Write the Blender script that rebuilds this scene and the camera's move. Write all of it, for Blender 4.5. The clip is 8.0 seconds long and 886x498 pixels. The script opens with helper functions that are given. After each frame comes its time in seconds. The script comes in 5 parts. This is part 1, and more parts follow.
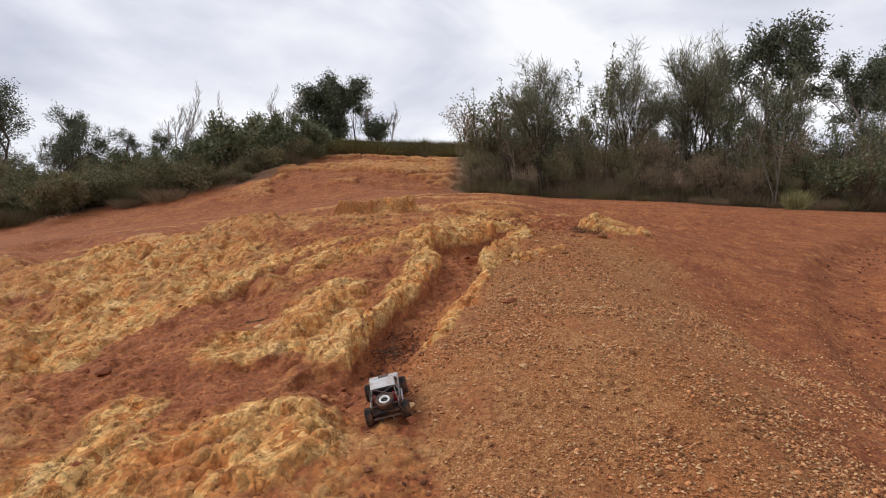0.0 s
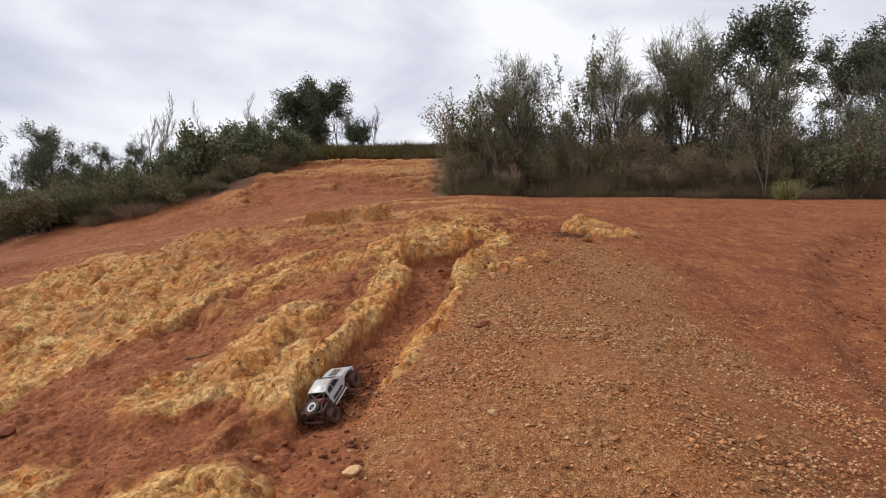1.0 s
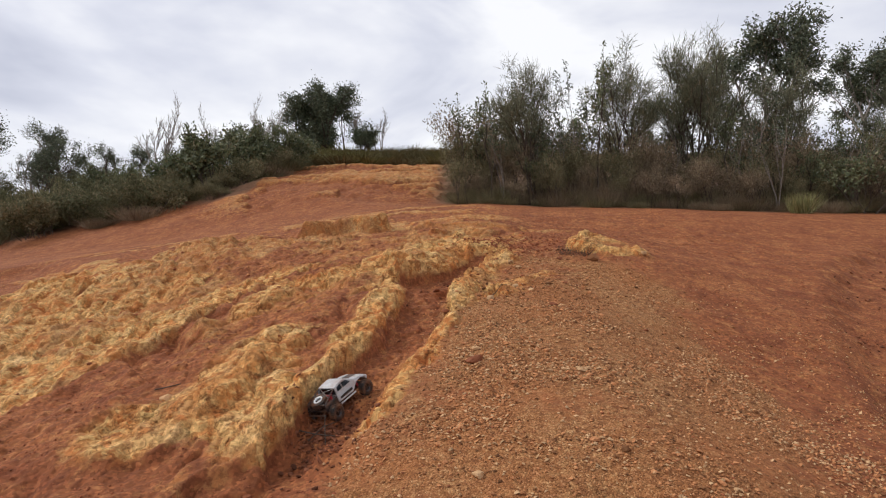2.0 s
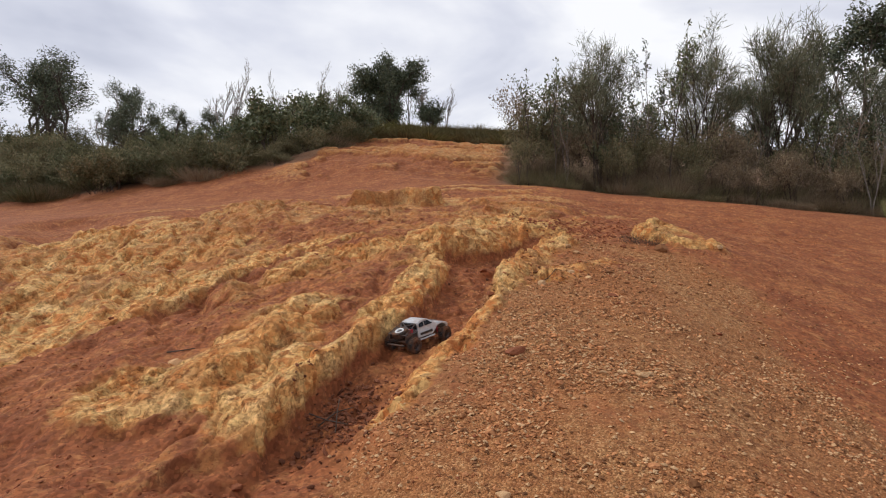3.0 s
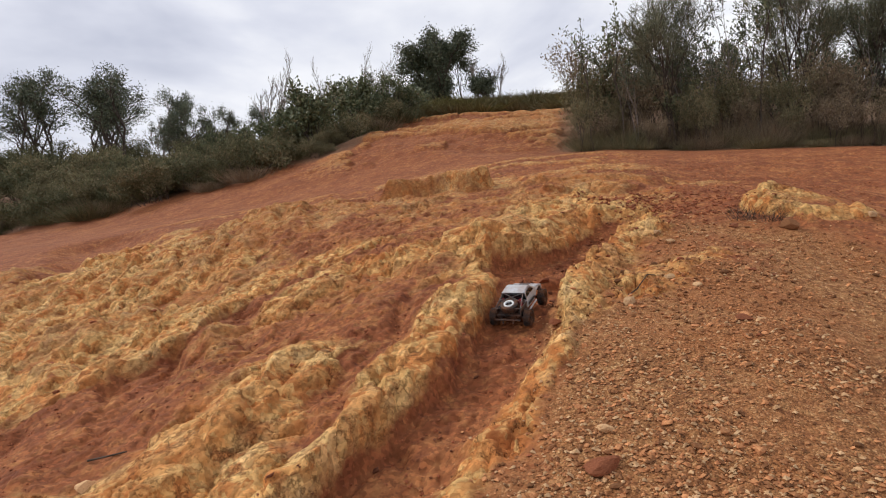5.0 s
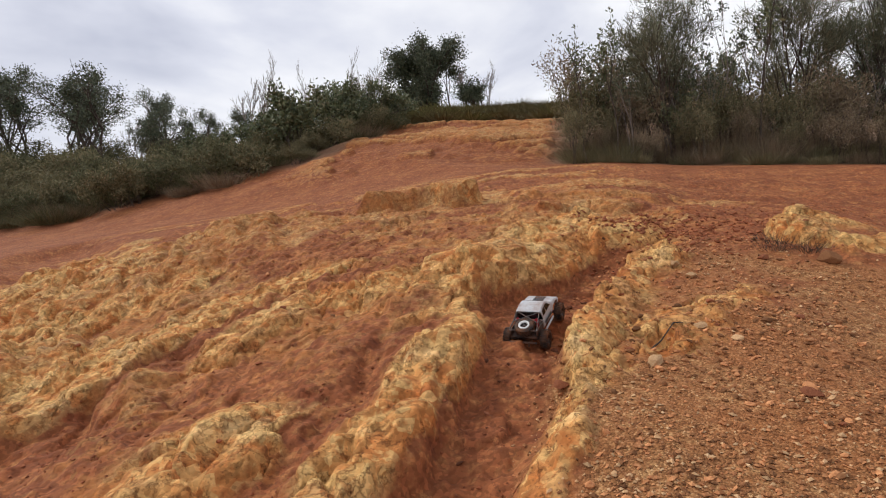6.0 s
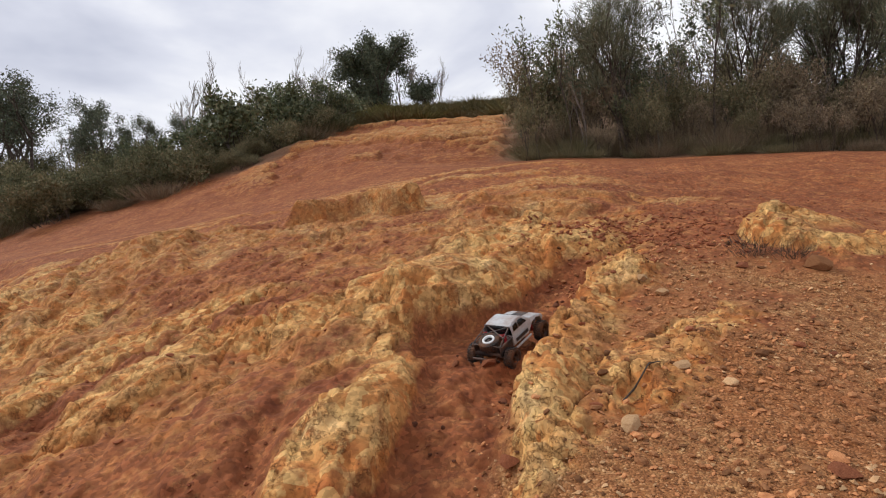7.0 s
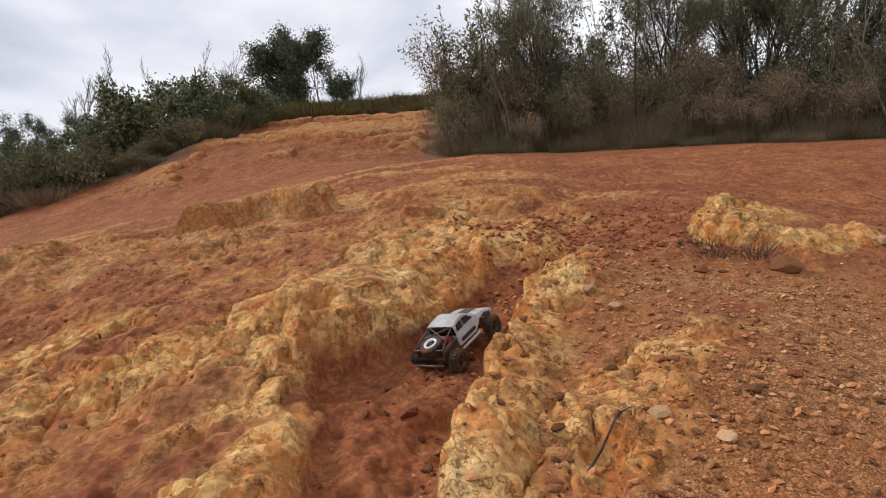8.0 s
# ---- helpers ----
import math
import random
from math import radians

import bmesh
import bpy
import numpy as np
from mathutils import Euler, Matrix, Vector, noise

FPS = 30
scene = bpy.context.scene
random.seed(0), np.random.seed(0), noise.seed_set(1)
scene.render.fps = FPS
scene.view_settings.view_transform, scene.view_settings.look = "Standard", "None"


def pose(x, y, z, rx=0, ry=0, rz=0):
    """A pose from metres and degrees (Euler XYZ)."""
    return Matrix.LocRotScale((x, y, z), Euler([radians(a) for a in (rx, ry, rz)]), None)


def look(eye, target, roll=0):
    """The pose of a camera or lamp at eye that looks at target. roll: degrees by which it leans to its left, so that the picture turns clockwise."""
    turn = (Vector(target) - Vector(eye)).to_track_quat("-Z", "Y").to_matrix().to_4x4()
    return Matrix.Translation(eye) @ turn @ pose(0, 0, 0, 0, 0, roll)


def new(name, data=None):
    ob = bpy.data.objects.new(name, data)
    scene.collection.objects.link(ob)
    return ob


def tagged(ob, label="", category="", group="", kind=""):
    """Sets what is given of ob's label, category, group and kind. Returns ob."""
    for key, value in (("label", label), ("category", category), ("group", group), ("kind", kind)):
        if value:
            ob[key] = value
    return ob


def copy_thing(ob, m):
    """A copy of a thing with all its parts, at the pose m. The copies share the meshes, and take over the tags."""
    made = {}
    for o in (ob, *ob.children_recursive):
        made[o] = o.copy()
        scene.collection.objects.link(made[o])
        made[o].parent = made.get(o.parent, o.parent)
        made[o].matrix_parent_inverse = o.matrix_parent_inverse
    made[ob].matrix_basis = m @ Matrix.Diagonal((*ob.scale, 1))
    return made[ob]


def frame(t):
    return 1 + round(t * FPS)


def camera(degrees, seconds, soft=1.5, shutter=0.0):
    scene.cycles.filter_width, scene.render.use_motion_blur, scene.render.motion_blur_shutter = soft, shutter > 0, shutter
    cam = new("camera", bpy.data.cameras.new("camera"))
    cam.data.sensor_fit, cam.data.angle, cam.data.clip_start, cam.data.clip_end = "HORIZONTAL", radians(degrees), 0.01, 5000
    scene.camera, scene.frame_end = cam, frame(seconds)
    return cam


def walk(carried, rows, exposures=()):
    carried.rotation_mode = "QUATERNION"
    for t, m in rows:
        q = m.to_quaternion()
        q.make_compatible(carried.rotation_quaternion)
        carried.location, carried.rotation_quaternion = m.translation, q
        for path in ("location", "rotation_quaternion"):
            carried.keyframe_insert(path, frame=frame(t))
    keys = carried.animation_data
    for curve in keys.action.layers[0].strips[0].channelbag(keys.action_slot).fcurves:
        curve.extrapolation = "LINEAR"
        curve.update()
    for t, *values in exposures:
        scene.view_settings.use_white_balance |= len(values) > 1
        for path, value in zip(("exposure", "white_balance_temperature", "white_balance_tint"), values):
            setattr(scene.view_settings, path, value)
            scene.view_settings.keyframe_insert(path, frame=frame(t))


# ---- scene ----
cam = camera(70.96, 8.0, soft=1.15)
PATH = [
    (0.0, pose(0.000, 0.000, 1.700, 90.00, 0.00, -0.00)),
    (0.5, pose(0.104, 0.438, 1.829, 90.06, -0.65, -0.63)),
    (1.0, pose(0.327, 0.917, 1.882, 90.05, 2.36, -0.86)),
    (1.2, pose(0.406, 1.034, 1.975, 90.16, 2.67, -0.75)),
    (2.3, pose(0.521, 1.625, 2.123, 90.67, -0.24, 0.87)),
    (2.5, pose(0.498, 1.740, 2.138, 91.11, -3.39, 2.80)),
    (3.0, pose(0.639, 2.277, 2.011, 88.73, -2.60, 5.30)),
    (3.5, pose(0.794, 2.691, 2.107, 86.70, 1.22, 6.35)),
    (4.0, pose(0.826, 3.348, 2.132, 85.75, -0.34, 8.89)),
    (4.2, pose(0.795, 3.564, 2.236, 86.07, -0.83, 9.29)),
    (5.3, pose(0.632, 4.914, 2.356, 86.57, 3.74, 11.85)),
    (5.5, pose(0.575, 5.163, 2.413, 86.52, 2.10, 12.43)),
    (6.0, pose(0.530, 5.626, 2.457, 87.10, 1.81, 10.12)),
    (6.5, pose(0.554, 6.205, 2.601, 87.42, 4.66, 10.02)),
    (7.0, pose(0.645, 6.699, 2.574, 86.85, 4.09, 6.34)),
    (7.5, pose(0.591, 7.242, 2.662, 86.65, 0.86, 3.60)),
    (8.0, pose(0.672, 7.696, 2.597, 86.13, 5.40, -0.56)),
]
walk(cam, PATH)

# ---- sky and sun: a bright overcast day ----
world = bpy.data.worlds.new("overcast_sky")
scene.world = world
world.use_nodes = True


def sky():
    nt = world.node_tree
    nt.nodes.clear()
    n, l = nt.nodes.new, nt.links.new
    out, bg = n("ShaderNodeOutputWorld"), n("ShaderNodeBackground")
    tex = n("ShaderNodeTexSky")
    tex.sky_type, tex.sun_disc = "NISHITA", False
    tex.sun_elevation, tex.sun_rotation = radians(42), radians(-70)
    tex.air_density, tex.dust_density, tex.ozone_density = 1.0, 2.0, 1.0
    scale = n("ShaderNodeVectorMath")
    scale.operation = "SCALE"
    scale.inputs["Scale"].default_value = 0.10
    l(tex.outputs[0], scale.inputs[0])
    co, mp = n("ShaderNodeTexCoord"), n("ShaderNodeMapping")
    mp.inputs["Scale"].default_value = (1.0, 1.0, 2.6)
    mp.inputs["Rotation"].default_value = (0.0, 0.25, 0.6)
    l(co.outputs["Generated"], mp.inputs["Vector"])
    big, fine = n("ShaderNodeTexNoise"), n("ShaderNodeTexNoise")
    big.inputs["Scale"].default_value, big.inputs["Detail"].default_value = 1.7, 5.0
    big.inputs["Roughness"].default_value, big.inputs["Distortion"].default_value = 0.5, 0.6
    fine.inputs["Scale"].default_value, fine.inputs["Detail"].default_value = 5.0, 6.0
    l(mp.outputs[0], big.inputs["Vector"])
    l(mp.outputs[0], fine.inputs["Vector"])
    mix = n("ShaderNodeMath")
    mix.operation = "MULTIPLY_ADD"
    mix.inputs[1].default_value = 0.3
    l(fine.outputs["Fac"], mix.inputs[0])
    l(big.outputs["Fac"], mix.inputs[2])
    ramp = n("ShaderNodeValToRGB")
    e = ramp.color_ramp.elements
    e[0].position, e[0].color = 0.50, (0.56, 0.585, 0.70, 1)
    e[1].position, e[1].color = 0.78, (1.03, 1.035, 1.07, 1)
    m = ramp.color_ramp.elements.new(0.64)
    m.color = (0.76, 0.78, 0.88, 1)
    l(mix.outputs[0], ramp.inputs[0])
    blend = n("ShaderNodeMix")
    blend.data_type = "RGBA"
    blend.inputs["Factor"].default_value = 0.92
    l(scale.outputs[0], blend.inputs["A"])
    l(ramp.outputs[0], blend.inputs["B"])
    l(blend.outputs["Result"], bg.inputs["Color"])
    bg.inputs["Strength"].default_value = 1.0
    l(bg.outputs[0], out.inputs[0])


sky()
sun_data = bpy.data.lights.new("sun", "SUN")
sun_data.energy, sun_data.angle, sun_data.color = 1.9, radians(14), (1.0, 0.96, 0.9)
sun = new("sun", sun_data)
sun.matrix_world = look((-44, 16, 42), (0, 0, 0))
scene.view_settings.exposure = 0.0


# ---- materials ----
def material(name, build, rough=0.85, metal=0.0):
    """A node material; build(n, l, shader) wires it."""
    m = bpy.data.materials.new(name)
    m.use_nodes = True
    nt = m.node_tree
    sh = nt.nodes["Principled BSDF"]
    sh.inputs["Roughness"].default_value, sh.inputs["Metallic"].default_value = rough, metal
    if rough >= 0.75:
        sh.inputs["Specular IOR Level"].default_value = 0.12
    build(nt.nodes.new, nt.links.new, sh)
    return m


def noise_node(n, l, scale, detail=4.0, rough=0.55, vector=None, distortion=0.0):
    k = n("ShaderNodeTexNoise")
    k.inputs["Scale"].default_value, k.inputs["Detail"].default_value = scale, detail
    k.inputs["Roughness"].default_value, k.inputs["Distortion"].default_value = rough, distortion
    if vector is not None:
        l(vector, k.inputs["Vector"])
    return k.outputs["Fac"]


def ramp_node(n, l, fac, stops):
    r = n("ShaderNodeValToRGB")
    e = r.color_ramp.elements
    e[0].position, e[0].color = stops[0][0], (*stops[0][1], 1)
    e[1].position, e[1].color = stops[-1][0], (*stops[-1][1], 1)
    for p, c in stops[1:-1]:
        k = e.new(p)
        k.color = (*c, 1)
    l(fac, r.inputs[0])
    return r.outputs[0]


def mix_node(n, l, fac, a, b, how="MIX"):
    k = n("ShaderNodeMix")
    k.data_type, k.blend_type = "RGBA", how
    if isinstance(fac, (int, float)):
        k.inputs["Factor"].default_value = fac
    else:
        l(fac, k.inputs["Factor"])
    for sock, v in (("A", a), ("B", b)):
        if isinstance(v, tuple):
            k.inputs[sock].default_value = (*v, 1)
        else:
            l(v, k.inputs[sock])
    return k.outputs["Result"]


def math_node(n, l, op, a, b=0.0, clamp=False):
    k = n("ShaderNodeMath")
    k.operation, k.use_clamp = op, clamp
    for i, v in ((0, a), (1, b)):
        if isinstance(v, (int, float)):
            k.inputs[i].default_value = v
        else:
            l(v, k.inputs[i])
    return k.outputs[0]


def bump_node(n, l, sh, height, strength, distance, before=None):
    k = n("ShaderNodeBump")
    k.inputs["Strength"].default_value, k.inputs["Distance"].default_value = strength, distance
    l(height, k.inputs["Height"])
    if before is not None:
        l(before, k.inputs["Normal"])
    l(k.outputs[0], sh.inputs["Normal"])
    return k.outputs[0]


def voronoi_node(n, l, scale, vector, feature="F1", out="Distance", randomness=1.0):
    k = n("ShaderNodeTexVoronoi")
    k.feature = feature
    k.inputs["Scale"].default_value, k.inputs["Randomness"].default_value = scale, randomness
    l(vector, k.inputs["Vector"])
    return k.outputs[out]


def warped(n, l, vector, scale, amount):
    """The vector, pushed about by noise."""
    k = n("ShaderNodeTexNoise")
    k.inputs["Scale"].default_value, k.inputs["Detail"].default_value = scale, 3.0
    l(vector, k.inputs["Vector"])
    m = n("ShaderNodeVectorMath")
    m.operation = "MULTIPLY_ADD"
    m.inputs[1].default_value = (amount,) * 3
    l(k.outputs["Color"], m.inputs[0])
    l(vector, m.inputs[2])
    return m.outputs[0]


def grey(n, l, fac, stops):
    return ramp_node(n, l, fac, [(p, (v, v, v)) for p, v in stops])


def ground_nodes(n, l, sh):
    geo = n("ShaderNodeNewGeometry").outputs["Position"]
    att = n("ShaderNodeAttribute")
    att.attribute_name = "strata"
    sep = n("ShaderNodeSeparateColor")
    l(att.outputs["Color"], sep.inputs[0])
    rock, gravel, scrub = sep.outputs[0], sep.outputs[1], sep.outputs[2]
    bent = warped(n, l, geo, 14.0, 0.018)
    big = noise_node(n, l, 0.8, 6, 0.62, geo)
    half = noise_node(n, l, 2.1, 6, 0.60, geo)
    mid = noise_node(n, l, 6.0, 5, 0.62, geo)
    spot = noise_node(n, l, 16, 4, 0.58, geo)
    fine = noise_node(n, l, 42, 3, 0.55, geo)
    chip = voronoi_node(n, l, 34, bent, "F1", "Color")
    chip_v = n("ShaderNodeSeparateColor")
    l(chip, chip_v.inputs[0])
    chip_d = voronoi_node(n, l, 34, bent)
    block = voronoi_node(n, l, 11, bent, "F1", "Color")
    block_v = n("ShaderNodeSeparateColor")
    l(block, block_v.inputs[0])
    pebble = voronoi_node(n, l, 95, bent, "F1", "Color")
    pebble_v = n("ShaderNodeSeparateColor")
    l(pebble, pebble_v.inputs[0])
    pebble_d = voronoi_node(n, l, 95, bent)
    # red clay
    clay = ramp_node(n, l, big, [(0.3, (0.19, 0.060, 0.025)), (0.5, (0.27, 0.089, 0.034)), (0.72, (0.37, 0.142, 0.052))])
    clay = mix_node(n, l, grey(n, l, spot, [(0.35, 0.0), (0.7, 0.9)]), clay, ramp_node(n, l, mid, [(0.32, (0.12, 0.038, 0.021)), (0.5, (0.29, 0.098, 0.037)), (0.68, (0.50, 0.235, 0.090))]))
    clay = mix_node(n, l, grey(n, l, half, [(0.50, 0.0), (0.64, 0.6)]), clay, (0.185, 0.052, 0.022))
    clay = mix_node(n, l, 0.75, clay, grey(n, l, chip_v.outputs[0], [(0.0, 0.62), (0.7, 1.05), (1.0, 1.45)]), "MULTIPLY")
    # yellow rock, stained and pitted
    stone = ramp_node(n, l, half, [(0.32, (0.37, 0.122, 0.036)), (0.42, (0.51, 0.208, 0.062)), (0.52, (0.61, 0.312, 0.104)), (0.66, (0.72, 0.460, 0.200))])
    tone = math_node(n, l, "ADD", math_node(n, l, "MULTIPLY", spot, 0.6), math_node(n, l, "MULTIPLY", block_v.outputs[1], 0.4))
    stone = mix_node(n, l, grey(n, l, tone, [(0.50, 0.0), (0.58, 0.65)]), stone, (0.74, 0.47, 0.18))
    stone = mix_node(n, l, grey(n, l, mid, [(0.53, 0.0), (0.62, 0.8)]), stone, (0.46, 0.155, 0.042))
    stone = mix_node(n, l, 0.85, stone, grey(n, l, block_v.outputs[0], [(0.0, 0.76), (0.6, 1.02), (1.0, 1.18)]), "MULTIPLY")
    stone = mix_node(n, l, grey(n, l, noise_node(n, l, 1.3, 4, 0.6, geo), [(0.62, 0.0), (0.70, 0.45)]), stone, (0.62, 0.40, 0.145))
    stone = mix_node(n, l, grey(n, l, noise_node(n, l, 2.9, 5, 0.65, geo), [(0.58, 0.0), (0.66, 0.6)]), stone, (0.27, 0.092, 0.036))
    stone = mix_node(n, l, grey(n, l, big, [(0.50, 0.0), (0.62, 0.5)]), stone, mix_node(n, l, spot, (0.33, 0.098, 0.030), (0.56, 0.220, 0.060)))
    # broken dark seams that follow no straight line
    line = math_node(n, l, "ABSOLUTE", math_node(n, l, "SUBTRACT", noise_node(n, l, 2.3, 6, 0.68, geo), 0.5))
    crack = math_node(n, l, "MULTIPLY", grey(n, l, line, [(0.0, 0.6), (0.014, 0.0)]), grey(n, l, mid, [(0.44, 0.0), (0.54, 1.0)]))
    nick = math_node(n, l, "ABSOLUTE", math_node(n, l, "SUBTRACT", noise_node(n, l, 8.0, 5, 0.66, geo), 0.5))
    nick = math_node(n, l, "MULTIPLY", grey(n, l, nick, [(0.0, 0.5), (0.022, 0.0)]), grey(n, l, half, [(0.42, 0.0), (0.54, 1.0)]))
    stone = mix_node(n, l, math_node(n, l, "MAXIMUM", crack, nick), stone, (0.20, 0.070, 0.026))
    clay = mix_node(n, l, crack, clay, (0.10, 0.032, 0.018))
    pit = math_node(n, l, "MULTIPLY", grey(n, l, chip_d, [(0.12, 0.7), (0.26, 0.0)]), grey(n, l, mid, [(0.44, 0.0), (0.58, 1.0)]))
    stone = mix_node(n, l, pit, stone, (0.14, 0.055, 0.022))
    stone = mix_node(n, l, 0.75, stone, grey(n, l, chip_v.outputs[1], [(0.0, 0.60), (0.6, 0.98), (1.0, 1.22)]), "MULTIPLY")
    # shale and pebbles on the dome
    shale = ramp_node(n, l, spot, [(0.3, (0.19, 0.078, 0.031)), (0.5, (0.315, 0.142, 0.053)), (0.68, (0.45, 0.245, 0.100))])
    shale = mix_node(n, l, grey(n, l, big, [(0.42, 0.0), (0.62, 0.7)]), shale, (0.32, 0.122, 0.042))
    shale = mix_node(n, l, 0.85, shale, ramp_node(n, l, pebble_v.outputs[0], [(0.0, (0.5, 0.46, 0.45)), (0.55, (1.0, 0.95, 0.95)), (0.85, (1.35, 1.35, 1.4)), (1.0, (1.7, 2.0, 2.5))]), "MULTIPLY")
    litter = ramp_node(n, l, fine, [(0.3, (0.11, 0.062, 0.038)), (0.7, (0.28, 0.165, 0.098))])
    edge = math_node(n, l, "ADD", rock, math_node(n, l, "MULTIPLY", math_node(n, l, "SUBTRACT", mid, 0.5), 1.6))
    edge = grey(n, l, edge, [(0.16, 0.0), (0.80, 1.0)])
    gedge = math_node(n, l, "ADD", gravel, math_node(n, l, "MULTIPLY", math_node(n, l, "SUBTRACT", half, 0.5), 1.2))
    gedge = grey(n, l, gedge, [(0.3, 0.0), (0.7, 1.0)])
    col = mix_node(n, l, gedge, clay, shale)
    col = mix_node(n, l, edge, col, stone)
    col = mix_node(n, l, scrub, col, litter)
    l(col, sh.inputs["Base Color"])
    sh.inputs["Specular IOR Level"].default_value = 0.16
    b = bump_node(n, l, sh, mid, 0.6, 0.025)
    b = bump_node(n, l, sh, spot, 0.6, 0.010, b)
    b = bump_node(n, l, sh, math_node(n, l, "MULTIPLY", math_node(n, l, "MAXIMUM", crack, nick), math_node(n, l, "MULTIPLY", edge, -1.0)), 0.9, 0.014, b)
    b = bump_node(n, l, sh, math_node(n, l, "MULTIPLY", block_v.outputs[2], edge), 0.8, 0.012, b)
    b = bump_node(n, l, sh, math_node(n, l, "MULTIPLY", chip_d, -1.0), 0.5, 0.006, b)
    b = bump_node(n, l, sh, math_node(n, l, "MULTIPLY", pebble_d, math_node(n, l, "MULTIPLY", gedge, -1.0)), 0.9, 0.008, b)
    bump_node(n, l, sh, fine, 0.3, 0.004, b)


def plain(lo, hi, scale=20.0, bump=0.0, spread=0.0):
    """A grainy surface between two colours, each piece or island a little different."""
    def build(n, l, sh):
        co = n("ShaderNodeTexCoord").outputs["Object"]
        f = noise_node(n, l, scale, 4, 0.6, co)
        c = ramp_node(n, l, f, [(0.3, lo), (0.7, hi)])
        if spread:
            g = n("ShaderNodeNewGeometry").outputs["Random Per Island"]
            o = n("ShaderNodeObjectInfo").outputs["Random"]
            v = math_node(n, l, "FRACT", math_node(n, l, "ADD", g, o))
            k = ramp_node(n, l, v, [(0.0, (1 - spread,) * 3), (1.0, (1 + spread,) * 3)])
            c = mix_node(n, l, 1.0, c, k, "MULTIPLY")
        l(c, sh.inputs["Base Color"])
        if bump:
            bump_node(n, l, sh, f, 0.6, bump)
    return build


def leaves(dark, light, dry):
    """Foliage: each leaf its own shade, some of them dry; a little light passes through."""
    def build(n, l, sh):
        g = n("ShaderNodeNewGeometry").outputs["Random Per Island"]
        c = ramp_node(n, l, g, [(0.0, dark), (0.8, light), (1.0, dry)])
        l(c, sh.inputs["Base Color"])
        sh.inputs["Specular IOR Level"].default_value = 0.3
        sh.inputs["Transmission Weight"].default_value = 0.0
    return build


GROUND = material("eroded_clay", ground_nodes, 0.92)
PEBBLE = material("ironstone_pebble", plain((0.26, 0.098, 0.040), (0.48, 0.225, 0.097), 30, 0.003, 0.65), 0.8)
PALE_STONE = material("pale_sandstone", plain((0.44, 0.235, 0.105), (0.64, 0.42, 0.23), 22, 0.006, 0.25), 0.88)
RED_STONE = material("red_ironstone", plain((0.20, 0.06, 0.028), (0.36, 0.13, 0.06), 16, 0.008, 0.3), 0.85)
DARK_STONE = material("wet_dark_stone", plain((0.11, 0.040, 0.022), (0.22, 0.085, 0.042), 18, 0.006, 0.5), 0.85)
BARK = material("grey_brown_bark", plain((0.045, 0.034, 0.026), (0.13, 0.10, 0.08), 9, 0.01), 0.9)
PALE_BARK = material("pale_bark", plain((0.16, 0.13, 0.11), (0.34, 0.29, 0.25), 7, 0.01), 0.85)
GUM = material("gum_leaves", leaves((0.045, 0.056, 0.034), (0.12, 0.14, 0.078), (0.19, 0.17, 0.10)), 0.6)
BANKSIA = material("banksia_leaves", leaves((0.06, 0.072, 0.036), (0.175, 0.195, 0.092), (0.25, 0.21, 0.115)), 0.55)
NEEDLE = material("casuarina_needles", leaves((0.08, 0.085, 0.05), (0.19, 0.19, 0.11), (0.26, 0.22, 0.14)), 0.7)
TWIG = material("dry_brush", leaves((0.14, 0.10, 0.064), (0.30, 0.225, 0.14), (0.30, 0.245, 0.135)), 0.9)
HEATH = material("heath_leaves", leaves((0.105, 0.096, 0.05), (0.24, 0.21, 0.104), (0.31, 0.225, 0.127)), 0.85)
BANK_HEATH = material("bank_heath_leaves", leaves((0.065, 0.068, 0.032), (0.16, 0.155, 0.072), (0.23, 0.175, 0.095)), 0.85)
GRASS = material("grass_blades", leaves((0.13, 0.13, 0.05), (0.30, 0.29, 0.12), (0.44, 0.37, 0.2)), 0.8)


# ---- the hillside ----
def lattice(ix, iy, seed):
    h = np.sin(ix * 127.1 + iy * 311.7 + seed * 74.7) * 43758.5453
    return h - np.floor(h)


def value_noise(x, y, seed=0):
    """Smooth noise from -1 to 1 with cells one unit wide."""
    ix, iy = np.floor(x), np.floor(y)
    fx, fy = x - ix, y - iy
    fx, fy = fx * fx * (3 - 2 * fx), fy * fy * (3 - 2 * fy)
    a, b = lattice(ix, iy, seed), lattice(ix + 1, iy, seed)
    c, d = lattice(ix, iy + 1, seed), lattice(ix + 1, iy + 1, seed)
    return 2 * ((a * (1 - fx) + b * fx) * (1 - fy) + (c * (1 - fx) + d * fx) * fy) - 1


def fbm(x, y, octaves=4, seed=0, gain=0.5):
    total, amp, norm = 0.0, 1.0, 0.0
    for k in range(octaves):
        total = total + amp * value_noise(x * 2 ** k + 17.3 * k, y * 2 ** k - 9.1 * k, seed + k)
        norm, amp = norm + amp, amp * gain
    return total / norm


def cells(x, y, seed=0):
    """Distances to the nearest and second nearest of scattered points, one to a cell."""
    ix, iy = np.floor(x), np.floor(y)
    f1, f2 = np.full(x.shape, 9.0), np.full(x.shape, 9.0)
    for dx in (-1, 0, 1):
        for dy in (-1, 0, 1):
            cx, cy = ix + dx, iy + dy
            d = np.hypot(cx + lattice(cx, cy, seed) - x, cy + lattice(cx, cy, seed + 5) - y)
            f2 = np.minimum(np.maximum(f1, d), f2)
            f1 = np.minimum(f1, d)
    return f1, f2


